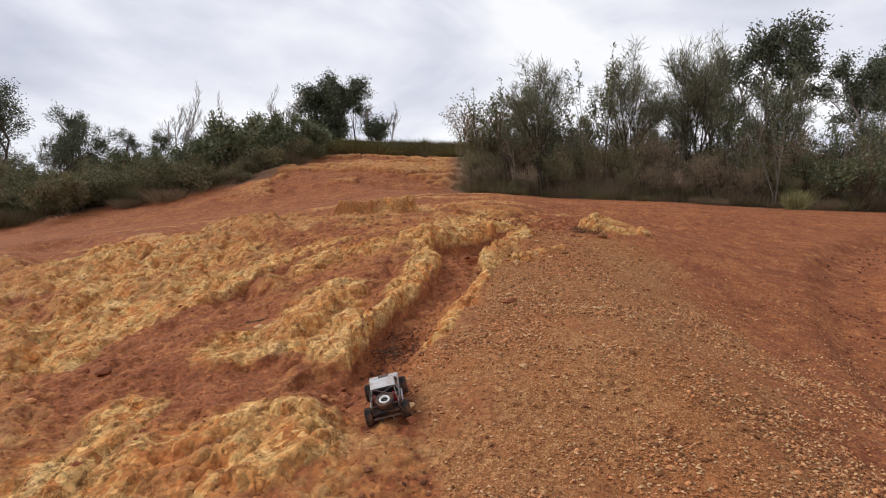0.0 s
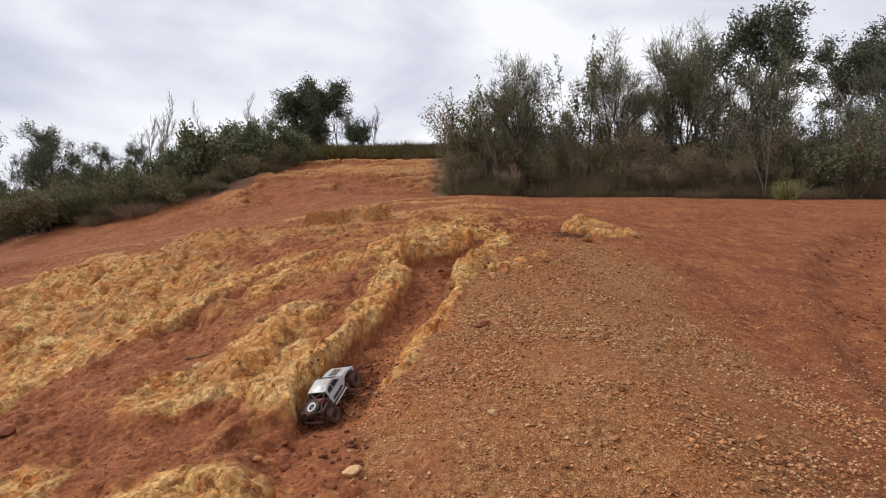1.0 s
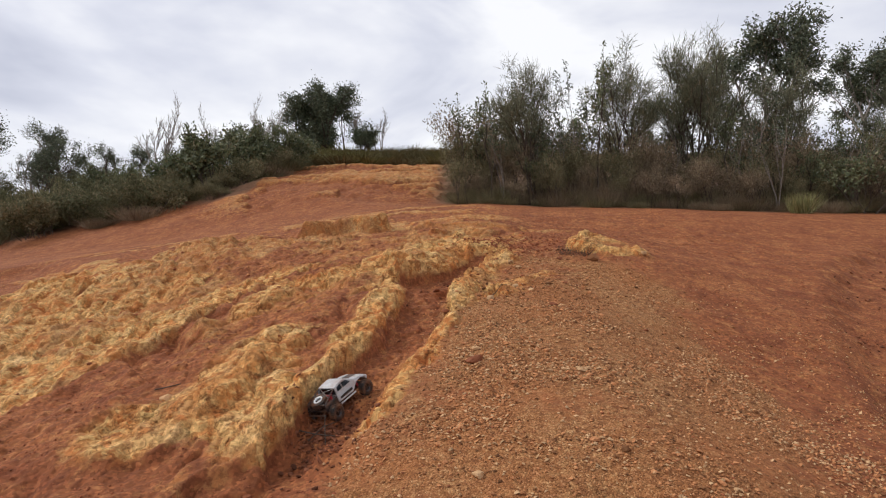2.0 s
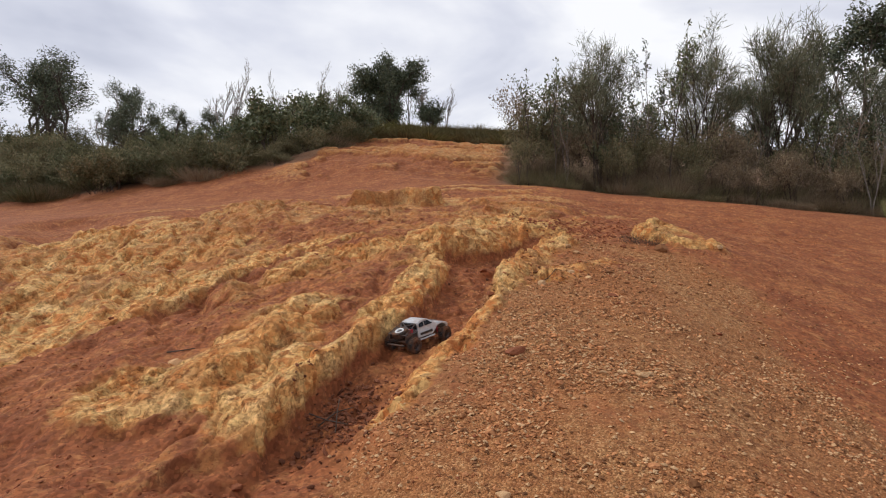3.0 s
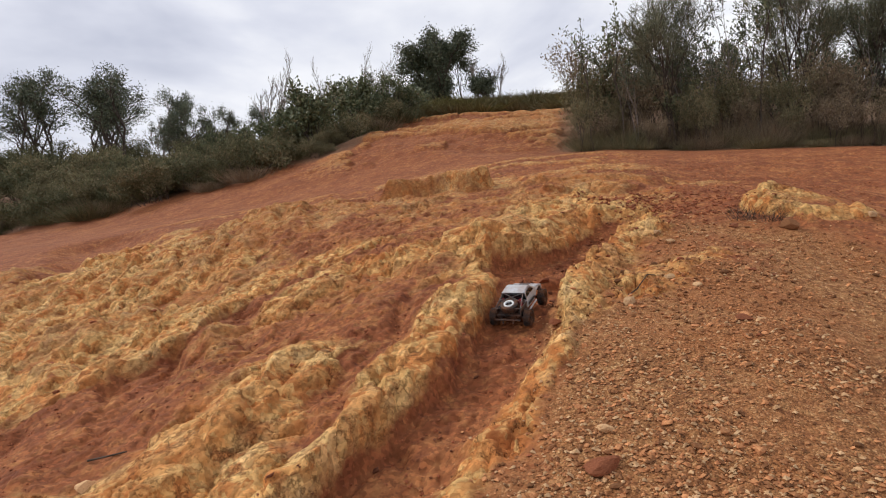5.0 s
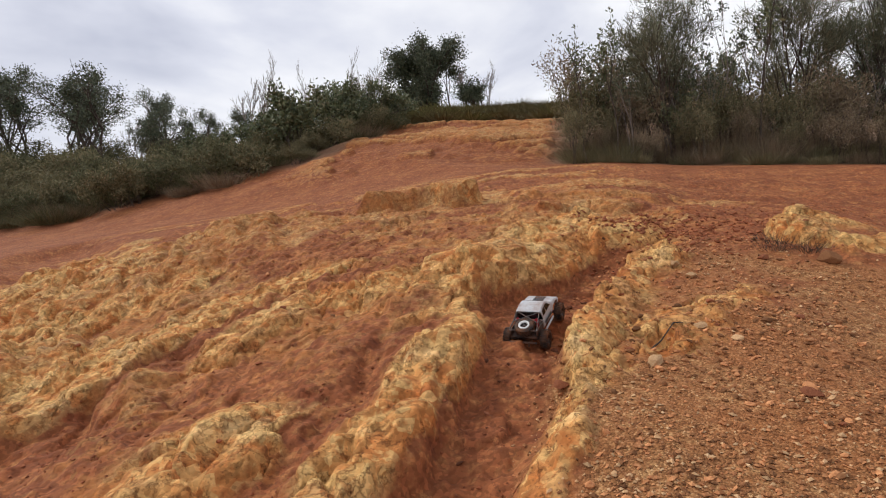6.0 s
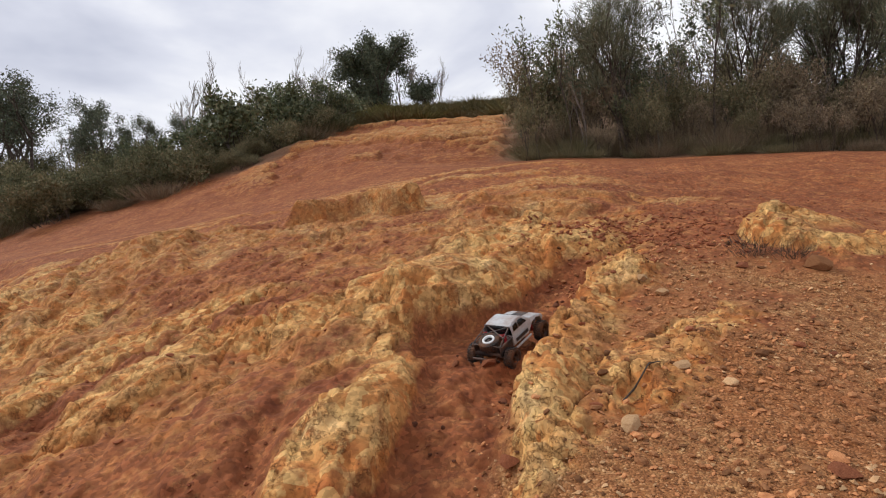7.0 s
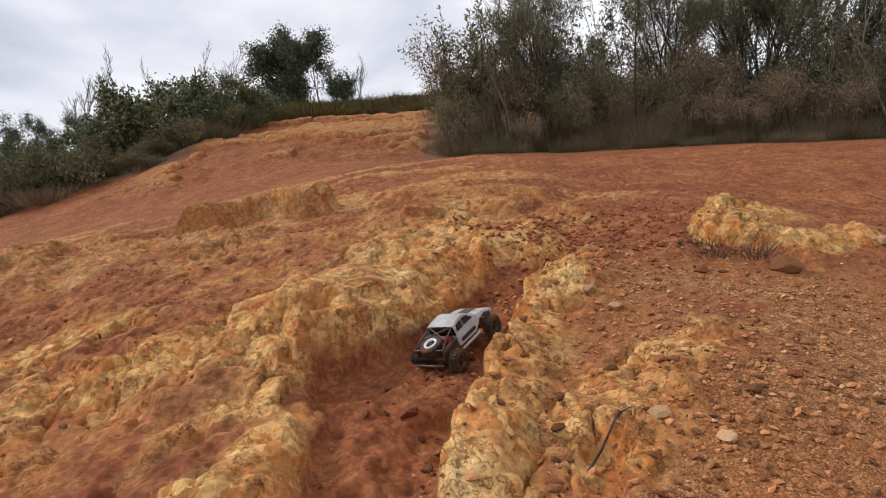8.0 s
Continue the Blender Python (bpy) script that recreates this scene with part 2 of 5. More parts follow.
def nearest(x, y, seed=0):
    """The nearest of scattered points, one to a cell, and how far the border to the next one is."""
    ix, iy = np.floor(x), np.floor(y)
    best, second = np.full(x.shape, 9.0), np.full(x.shape, 9.0)
    px, py = np.zeros(x.shape), np.zeros(x.shape)
    for dx in (-1, 0, 1):
        for dy in (-1, 0, 1):
            cx, cy = ix + dx, iy + dy
            qx, qy = cx + lattice(cx, cy, seed), cy + lattice(cx, cy, seed + 5)
            d = np.hypot(qx - x, qy - y)
            near = d < best
            second = np.where(near, best, np.minimum(second, d))
            best, px, py = np.where(near, d, best), np.where(near, qx, px), np.where(near, qy, py)
    return px, py, second - best


def blocks(x, y, seed=0):
    """Tilted flat slabs, each its own height, and the distance from the joint beside them."""
    px, py, border = nearest(x, y, seed)
    h, tx, ty = (lattice(np.floor(px * 91), np.floor(py * 87), seed + k) * 2 - 1 for k in (11, 12, 13))
    return (0.7 * h + 0.9 * (tx * (x - px) + ty * (y - py))) * smooth(0.0, 0.35, border), border


def facets_solid(x, y, z, seed=0):
    """Flat chips in three dimensions: one value to each."""
    ix, iy, iz = np.floor(x), np.floor(y), np.floor(z)
    best, value = np.full(x.shape, 9.0), np.zeros(x.shape)
    for dx in (-1, 0, 1):
        for dy in (-1, 0, 1):
            for dz in (-1, 0, 1):
                cx, cy, cz = ix + dx, iy + dy, iz + dz
                k = cx + 57.0 * cz
                qx, qy, qz = cx + lattice(k, cy, seed), cy + lattice(k, cy, seed + 5), cz + lattice(k, cy, seed + 9)
                d = (qx - x) ** 2 + (qy - y) ** 2 + (qz - z) ** 2
                near = d < best
                best, value = np.where(near, d, best), np.where(near, lattice(k, cy, seed + 21), value)
    return 2 * value - 1


def solid_noise(x, y, z, seed=0):
    """Smooth noise in three dimensions, from -1 to 1."""
    iz = np.floor(z)
    f = z - iz
    f = f * f * (3 - 2 * f)
    lo, hi = value_noise(x + 37.7 * iz, y - 21.3 * iz, seed), value_noise(x + 37.7 * (iz + 1), y - 21.3 * (iz + 1), seed)
    return lo * (1 - f) + hi * f


def smooth(a, b, v):
    s = np.clip((v - a) / (b - a), 0, 1)
    return s * s * (3 - 2 * s)


PROFILE_Y = np.array([-60, -6, 2, 4, 5.5, 8, 10.5, 12, 14, 16.5, 20, 26, 30, 36, 42, 60, 75, 110, 400, 1500.0])
PROFILE_Z = np.array([-9, -2.6, -2.0, -1.55, -1.14, -0.72, -0.16, 0.08, 0.58, 1.02, 1.68, 2.35, 3.2, 4.8, 6.1, 10.0, 12.4, 13.0, 6, -10.0])


def profile(y):
    m = np.gradient(PROFILE_Z, PROFILE_Y)
    y = np.clip(y, PROFILE_Y[0], PROFILE_Y[-1])
    i = np.clip(np.searchsorted(PROFILE_Y, y) - 1, 0, len(PROFILE_Y) - 2)
    h = PROFILE_Y[i + 1] - PROFILE_Y[i]
    s = (y - PROFILE_Y[i]) / h
    return ((1 + 2 * s) * (1 - s) ** 2 * PROFILE_Z[i] + s * (1 - s) ** 2 * h * m[i]
            + s * s * (3 - 2 * s) * PROFILE_Z[i + 1] + s * s * (s - 1) * h * m[i + 1])


def mound(x, y, cx, cy, rx, ry):
    return np.exp(-((x - cx) / rx) ** 2 - ((y - cy) / ry) ** 2)


def hill(x, y):
    """The large form: a long slope that falls away to both sides."""
    upper = smooth(23, 34, y)
    left, right = np.maximum(-x - 0.5 - 8.5 * upper, 0), np.maximum(x - 2, 0)
    z = profile(y) - (2.9 + 1.0 * upper) * np.tanh(left / (22 - upper)) * (1 + 0.1 * np.exp(-((y - 9) / 5) ** 2))
    z = z - 1.1 * np.tanh(right / 11) * (1 + 0.8 * np.exp(-((y - 5) / 5) ** 2))
    z = z + 0.2 * mound(x, y, 1.6, 7.6, 1.6, 2.6) + 0.32 * mound(x, y, 3.8, 13, 1.7, 2.2)
    z = z + 0.32 * mound(x, y, -4.3, 15, 2.6, 2.2) - 0.2 * mound(x, y, -1, 6.3, 1.1, 0.9) + 0.13 * mound(x, y, -1.2, 12, 1.5, 1.2)
    z = z + 0.28 * smooth(3, 9, x) * smooth(15, 22, y) * smooth(40, 28, y)
    z = z - 0.28 * smooth(1.9, 5.0, x) * smooth(13, 9, y)
    return z + 1.7


def along(x, y, line):
    """Distance from a polyline, on which side (right is positive), and how far along it (0 to 1)."""
    best, side, place = np.full(x.shape, 1e9), np.zeros(x.shape), np.zeros(x.shape)
    count = len(line) - 1
    for k in range(count):
        (ax, ay), (bx, by) = line[k], line[k + 1]
        dx, dy = bx - ax, by - ay
        s = np.clip(((x - ax) * dx + (y - ay) * dy) / (dx * dx + dy * dy), 0, 1)
        d = np.hypot(x - ax - s * dx, y - ay - s * dy)
        near = d < best
        best = np.where(near, d, best)
        side = np.where(near, np.sign((x - ax) * dy - (y - ay) * dx), side)
        place = np.where(near, (k + s) / count, place)
    return best, side, place


RUT = [(-0.2, 2.0), (-0.3, 4.0), (-0.40, 5.0), (-0.58, 5.9), (-0.66, 6.6), (-0.52, 7.15), (-0.37, 7.7), (-0.18, 8.25),
       (0.06, 8.85), (0.20, 9.6), (0.30, 10.4), (0.44, 11.05), (0.66, 11.6), (0.95, 12.2), (1.26, 12.8), (1.75, 13.4)]

# The ribs of yellow rock: line (its right side is the steep one), half width, height.
RIBS = [
    ([(-2.08, 6.95), (-1.92, 7.25), (-1.72, 7.78), (-1.52, 8.35), (-1.28, 8.95)], 0.26, 0.18),
    ([(-1.28, 6.28), (-1.12, 6.66), (-0.94, 7.08), (-0.70, 7.44), (-0.60, 7.66)], 0.19, 0.19),
    ([(-1.50, 6.9), (-1.25, 7.5), (-1.05, 7.95)], 0.26, 0.10),
    ([(-0.64, 7.9), (-0.54, 8.4), (-0.46, 9.0), (-0.37, 9.6), (-0.32, 10.2), (-0.30, 10.65)], 0.19, 0.19),
    ([(-2.3, 6.8), (-2.36, 7.3), (-2.12, 7.4)], 0.18, 0.07),
    ([(-5.2, 9.6), (-5.8, 11.0), (-6.3, 12.7), (-5.6, 13.4)], 0.32, 0.14),
    ([(-3.7, 9.5), (-3.45, 10.3), (-3.25, 11.8), (-2.3, 12.6)], 0.25, 0.14),
    ([(-4.15, 10.2), (-3.95, 10.7), (-3.8, 11.2), (-3.25, 11.45)], 0.25, 0.12),
    ([(-5.2, 11.1), (-5.2, 12.0), (-4.4, 12.5), (-4.1, 12.9)], 0.28, 0.13),
    ([(-8.0, 14.0), (-7.6, 15.0), (-7.8, 17.0)], 0.4, 0.15),
    ([(-7.2, 12.6), (-7.0, 13.8), (-6.3, 15.0)], 0.35, 0.12),
    ([(-3.2, 12.2), (-2.7, 12.45), (-2.05, 12.57)], 0.16, 0.14),
    ([(-2.12, 10.75), (-2.05, 11.25), (-1.75, 11.55), (-1.13, 11.52)], 0.27, 0.18),
    ([(-1.1, 11.48), (-0.72, 11.62), (-0.3, 11.9)], 0.20, 0.14),
    ([(-0.35, 11.95), (0.05, 12.55), (0.38, 13.25), (0.72, 13.75), (1.05, 13.5), (1.22, 13.0)], 0.30, 0.25),
    ([(-0.18, 11.35), (0.16, 11.75), (0.48, 12.2), (0.76, 12.7)], 0.22, 0.20),
    ([(0.0, 12.1), (0.36, 12.7), (0.72, 13.2)], 0.34, 0.25),
    ([(1.58, 12.3), (1.27, 12.2), (1.06, 11.6), (0.94, 11.05)], 0.16, 0.24),
    ([(0.95, 11.0), (0.86, 10.65), (0.74, 10.25), (0.66, 9.9)], 0.15, 0.18),
    ([(0.60, 9.75), (0.50, 9.15), (0.40, 8.75), (0.18, 8.05), (-0.05, 7.3), (-0.18, 6.75)], 0.10, 0.015),
    ([(1.80, 11.15), (1.50, 10.76), (1.28, 10.35)], 0.17, 0.09),
    ([(3.62, 13.4), (3.25, 13.3), (3.08, 12.95), (3.16, 12.65)], 0.16, 0.15),
    ([(4.0, 12.8), (3.5, 12.62)], 0.11, 0.07),
    ([(-1.25, 4.4), (-0.94, 4.65), (-0.62, 4.45)], 0.25, 0.11),
    ([(-2.85, 4.3), (-2.79, 4.85), (-2.63, 5.6)], 0.17, 0.09),
    ([(-2.3, 4.3), (-2.02, 4.9), (-1.53, 5.05)], 0.19, 0.08),
    ([(-6.2, 8.7), (-5.5, 9.1), (-4.8, 9.05)], 0.36, 0.12),
    ([(-4.5, 7.0), (-4.7, 7.9), (-4.4, 8.7)], 0.35, 0.10),
]
# Hollows where red clay has washed out between the ribs.
HOLLOWS = [
    ([(-3.75, 7.6), (-3.42, 8.95), (-2.95, 10.4), (-2.45, 12.0), (-1.2, 12.1), (-0.1, 13.0)], 0.28, 0.07),
    ([(-2.5, 6.0), (-1.85, 6.5), (-0.98, 5.9)], 0.45, 0.05),
    ([(-3.2, 6.2), (-2.2, 6.4), (-1.75, 6.6)], 0.28, 0.05),
    ([(-0.95, 7.95), (-0.93, 8.6), (-0.76, 9.3), (-0.80, 10.0), (-0.5, 10.6)], 0.18, 0.08),
    ([(-9.5, 15.5), (-10.8, 18.3), (-12.5, 20.0)], 1.2, 0.35),
    ([(5.2, 6.0), (6.2, 9.0), (8.5, 13.0), (11.5, 16.0)], 0.7, 0.22),
]


def relief(x, y):
    """Height, and how much of yellow rock, gravel and leaf litter lies at each place."""
    z = hill(x, y)
    wx = x + 0.14 * fbm(x * 2.4, y * 2.4, 2, 5)
    wy = y + 0.18 * fbm(x * 2.5 + 40, y * 2.5, 2, 6)
    near = smooth(27, 18, y) * smooth(-16, -11, x) * smooth(11, 7, x)
    rut_d, rut_side, rut_s = along(x + 0.05 * fbm(x * 5, y * 5, 3, 11), y, RUT)
    left_field = smooth(0.05, -0.15, np.where(rut_d < 3, rut_d * rut_side, np.sign(x - 0.4))) * smooth(17.5, 15.5, y)
    # natural ribbing of the weathered face, drawn out up the slope
    u, v = 0.90 * wx + 0.44 * wy, -0.44 * wx + 0.90 * wy
    grain = np.abs(fbm(u * 1.05, v * 0.42, 4, 21, 0.55)) + 0.35 * np.abs(fbm(u * 3.0, v * 1.6, 3, 22))
    open_face = smooth(-1.4, -2.4, x + 0.25 * (10 - y)) + 0.8 * smooth(10.3, 11.3, y) * smooth(14.5, 13.0, y)
    open_face = np.clip(open_face, 0.35, 1) * (1 - 0.75 * smooth(11.9, 13.0, y) * smooth(-4.6, -3.2, x))
    crust = smooth(0.10, 0.30, grain) * open_face
    rock = np.maximum(0.62 * crust, 0.52 * smooth(-0.2, 0.25, fbm(wx * 1.1, wy * 0.9, 4, 26))) * left_field * near
    clayey = mound(x, y, -3.3, 7.6, 1.4, 1.9) + 0.8 * mound(x, y, -2.2, 5.9, 1.0, 0.7)
    rock = rock * (1 - 0.85 * np.clip(clayey * 1.6, 0, 1))
    lift = (0.52 - 0.3 * np.clip(clayey * 1.5, 0, 1)) * np.clip(grain - 0.05, 0, 0.5) * left_field * near * open_face
    uneven = 0.5 + 0.75 * smooth(-0.4, 0.4, fbm(wx * 1.7, wy * 1.3, 3, 25))
    for line, half, high in RIBS:
        d, side, s = along(wx, wy, line)
        steep = smooth(half * 1.18, half * 0.55, d)
        gentle = np.clip(1 - d / (half * 3.8), 0, 1) ** 1.1
        k = np.where(side > 0, steep, gentle) * smooth(half * 4.4, half * 1.2, d * (1 + 0.6 * value_noise(wx * 2.0, wy * 2.0, 24)))
        foot = np.where(side > 0, np.exp(-((d - half * 1.3) / (0.3 * half)) ** 2), 0.0) * smooth(half * 3, half * 0.5, np.abs(s - 0.5) * half * 3)
        lift = np.maximum(lift, 0.85 * high * k * uneven) - 0.22 * high * foot
        rock = np.maximum(rock, np.where(side > 0, smooth(half * 1.3, half * 0.9, d), smooth(half * 3.6, half * 1.0, d)))
    for line, half, deep in HOLLOWS:
        d, side, s = along(wx, wy, line)
        k = smooth(half * 1.3, half * 0.4, d)
        lift = lift - deep * k * (1 - 0.7 * np.clip(rock, 0, 1))
        rock = rock * (1 - 0.75 * k)
    # the rock breaks into slabs with joints between; the clay into clods
    ux, uy = x + 0.10 * fbm(x * 3, y * 3, 3, 31), y + 0.10 * fbm(x * 3 + 9, y * 3, 3, 32)
    slab, joint = blocks(0.9 * ux * 2.3 + 0.5 * uy, uy * 1.5 - 0.3 * ux, 33)
    chip, chip_joint = blocks(ux * 5.6 + 0.8 * uy, uy * 4.2, 34)
    flake, flake_joint = blocks(ux * 13 + 1.5 * fbm(x * 6, y * 6, 2, 47), uy * 10, 46)
    patchy = smooth(-0.25, 0.3, fbm(x * 1.9, y * 1.9, 3, 48))
    some = smooth(-0.1, 0.35, fbm(x * 1.3 + 5, y * 1.3, 3, 55))
    c1, c2 = cells(wx * 13, wy * 10, 39)
    billow = np.abs(fbm(ux * 2.6, uy * 1.9, 4, 35))
    lump = 0.075 * slab + 0.015 * chip * (0.4 + 0.6 * patchy) + 0.004 * flake * (0.3 + 0.7 * patchy) + 0.05 * (billow - 0.2)
    lump = lump - 0.055 * smooth(0.10, 0.0, joint) * some - 0.028 * smooth(0.13, 0.0, chip_joint) * patchy
    seam = smooth(0.07, 0.0, np.abs(fbm(ux * 1.8 + 7, uy * 1.5, 3, 50))) * smooth(-0.15, 0.2, fbm(x * 0.9, y * 0.9, 2, 53))
    lump = lump - 0.06 * seam
    pits = smooth(0.12, 0.34, fbm(x * 7, y * 7, 2, 41)) * smooth(-0.15, 0.2, fbm(x * 1.7, y * 1.7, 2, 42))
    scale = smooth(0.15, 0.75, rock)
    z = z + lift + near * scale * (lump - 0.04 * pits)
    clods = 0.012 * (0.5 - c1) + 0.05 * (np.abs(fbm(x * 4.5, y * 3.6, 4, 43)) - 0.2) + 0.06 * fbm(u * 1.3, v * 0.6, 3, 44)
    clods = clods + (0.011 * flake + 0.022 * chip) * (0.2 + 0.8 * patchy) + 0.02 * slab * some - 0.03 * seam - 0.02 * pits
    z = z + near * (1 - scale) * clods * np.maximum(0.25 + 0.75 * left_field, 0.85 * smooth(12.5, 14.5, y))
    z = z + near * 0.007 * fbm(x * 15, y * 15, 2, 51) + near * 0.06 * fbm(x * 0.9, y * 0.9, 3, 52)
    # ledges that break the upper shoulder
    for line, high in (([(-3.0, 15.9), (-1.9, 16.2), (-1.0, 15.8), (-0.5, 16.3)], 0.38), ([(0.0, 15.7), (0.8, 16.0), (2.2, 15.4)], 0.10), ([(0.2, 14.6), (0.9, 14.9), (1.5, 14.5)], 0.12), ([(-5.5, 15.6), (-4.6, 16.2), (-3.6, 15.9)], 0.10)):
        d, side, s = along(wx, wy, line)
        k = np.where(side < 0, smooth(0.0, 0.10, d), 0.0) * smooth(2.6, 0.2, d) * smooth(0.0, 0.12, s) * smooth(1.0, 0.88, s)
        z = z + high * k
        rock = np.maximum(rock, 0.5 * np.where(side < 0, smooth(0.8, 0.2, d), 0) * smooth(0.0, 0.1, s) * smooth(1.0, 0.9, s))
    # the rut, narrow and steep sided, with a stepped floor
    fade = smooth(13.4, 12.7, y) * (0.55 + 0.45 * smooth(5.7, 6.9, y))
    width = 0.25 + 0.05 * fbm(y * 1.3, y * 0 + 3, 2, 61) + 0.42 * mound(x, y, 0.12, 11.35, 0.8, 0.5) + 0.16 * mound(x, y, -0.6, 5.5, 1, 0.8)
    soft = np.where(rut_side > 0, 0.24 * smooth(10.4, 9.4, y), 0.0)
    cut = smooth(width + 0.09 + soft + 0.3 * smooth(6.6, 5.6, y), width - 0.02 - 0.3 * soft, rut_d + 0.04 * fbm(x * 8, y * 8, 3, 62)) * fade
    floor_z = hill(x, y) - 0.24 + 0.05 * smooth(9.0, 10.4, y) + 0.05 * fbm(x * 4, y * 4, 4, 71) + 0.02 * chip + 0.012 * flake + 0.04 * slab * some + 0.02 * (0.5 - c1) + 0.05 * smooth(0.1, 0.3, fbm(x * 2.2, y * 3.1, 3, 72))
    z = z * (1 - cut) + np.minimum(z, floor_z) * cut
    rock = rock * (1 - smooth(0.25, 0.8, cut))
    # the dome of shale beyond the rut, and the bare upper bank
    dome = smooth(0.0, 0.4, np.where(rut_d < 3, rut_d * rut_side, np.where(x > 0.4, 3.0, -3.0))) * smooth(13.6, 11.2, y + 0.25 * np.abs(x - 2)) * smooth(5.2, 2.4, x + 0.2 * (9 - y) + 1.6 * fbm(x * 0.6, y * 0.6, 3, 75))
    gravel = dome * (1 - rock) * (0.55 + 0.45 * smooth(-0.3, 0.2, fbm(x * 0.8, y * 0.8, 3, 76)))
    bank = smooth(27, 30, y) * smooth(44, 41, y) * smooth(-12, -8, x) * smooth(4, 1, x)
    shelf = smooth(0.06, 0.22, fbm(x * 0.45, y * 1.1, 4, 81)) * bank
    z = z + 0.24 * shelf + 0.22 * bank * (np.abs(fbm(x * 1.1, y * 1.1, 4, 82)) + 0.25 * blocks(x * 1.6, y * 1.6, 83)[0])
    rock = np.maximum(rock, 0.55 * shelf)
    patch = smooth(0.02, 0.26, fbm(x * 0.9, y * 1.3, 5, 91)) * smooth(13, 15, y) * smooth(26, 22, y) * smooth(-14, -10, x) * smooth(3.5, 1.5, x)
    rock = np.maximum(rock, 0.6 * patch)
    z = z + 0.05 * patch
    front = 26.5 - 0.22 * np.maximum(x, 0) + 0.9 * fbm(x * 0.5, y * 0.5, 3, 95)
    scrub = smooth(-0.6, 1.4, y - front) * smooth(-0.6, 0.6, x - 0.4 - 0.02 * (y - 25))
    lfront = np.where(x < -9, 31.0 + 0.06 * (x + 10), 31 + 9 * (x + 9)) + 1.2 * fbm(x * 0.4, y * 0.4, 3, 96)
    scrub = np.maximum(scrub, 0.85 * smooth(0, 2.0, y - lfront) * smooth(-7, -9.5, x))
    scrub = np.maximum(scrub, smooth(43, 46, y))
    rough = smooth(20, 30, y)
    z = z + rough * (0.25 * fbm(x * 0.25, y * 0.25, 3, 97))
    return z, rock, gravel, scrub


def ramped(stops):
    """Grid lines from stops of (place, spacing), the spacing easing from stop to stop."""
    out = [stops[0][0]]
    for (a, sa), (b, sb) in zip(stops, stops[1:]):
        while out[-1] < b:
            f = min(max((out[-1] - a) / (b - a), 0), 1)
            out.append(out[-1] + sa * (sb / sa) ** f)
    return np.array(out)


GX = ramped([(-700, 90), (-120, 12), (-35, 1.2), (-14, 0.16), (-6, 0.030), (-3.0, 0.016), (2.2, 0.016), (6, 0.040), (14, 0.3), (40, 1.5), (120, 12), (700, 90)])
GY = ramped([(-60, 8), (0, 0.6), (3.6, 0.019), (13.4, 0.020), (18, 0.045), (26, 0.10), (44, 0.16), (50, 0.5), (110, 4), (1500, 150)])
MX, MY = np.meshgrid(GX, GY)
MZ, M_ROCK, M_GRAVEL, M_SCRUB = relief(MX, MY)


def weathered():
    """Roughens the ground along its own slope: pits and knobs, and bedded chips on the steep faces."""
    gy, gx = np.gradient(MZ, GY, GX)
    long = np.sqrt(1 + gx * gx + gy * gy)
    near = smooth(18, 14, MY) * smooth(3.4, 3.8, MY) * smooth(-9, -6, MX) * smooth(5, 3, MX)
    stony = near * np.clip(0.35 + M_ROCK, 0, 1) * (1 - 0.8 * M_GRAVEL)
    pick = stony > 0.02
    x, y, z = MX[pick], MY[pick], MZ[pick]
    steep = smooth(0.35, 0.9, np.hypot(gx[pick], gy[pick]))
    bed = z + 0.12 * x - 0.1 * y
    bent = 0.05 * solid_noise(x * 5, y * 5, z * 5, 63)
    push = 0.030 * (np.abs(solid_noise(x * 5 + bent, y * 5, bed * 8, 64)) - 0.3) + 0.011 * (np.abs(solid_noise(x * 11, y * 11, bed * 15, 65)) - 0.3)
    push = push + 0.003 * solid_noise(x * 24, y * 24, z * 24, 66)
    push = push + (0.003 + 0.011 * steep) * facets_solid(x * 9 + 8 * bent, y * 9, bed * 18, 61)
    push = push * stony[pick] / long[pick]
    ox, oy, oz = np.zeros(MX.shape), np.zeros(MX.shape), np.zeros(MX.shape)
    ox[pick], oy[pick], oz[pick] = -gx[pick] * push, -gy[pick] * push, push
    return MX + ox, MY + oy, oz


SHIFTED_X, SHIFTED_Y, LIFTED = weathered()
MZ = MZ + LIFTED


def ground_z(x, y):
    """The height of the finished ground."""
    i = int(np.clip(np.searchsorted(GX, x) - 1, 0, len(GX) - 2))
    j = int(np.clip(np.searchsorted(GY, y) - 1, 0, len(GY) - 2))
    fx, fy = (x - GX[i]) / (GX[i + 1] - GX[i]), (y - GY[j]) / (GY[j + 1] - GY[j])
    return float((MZ[j, i] * (1 - fx) + MZ[j, i + 1] * fx) * (1 - fy) + (MZ[j + 1, i] * (1 - fx) + MZ[j + 1, i + 1] * fx) * fy)


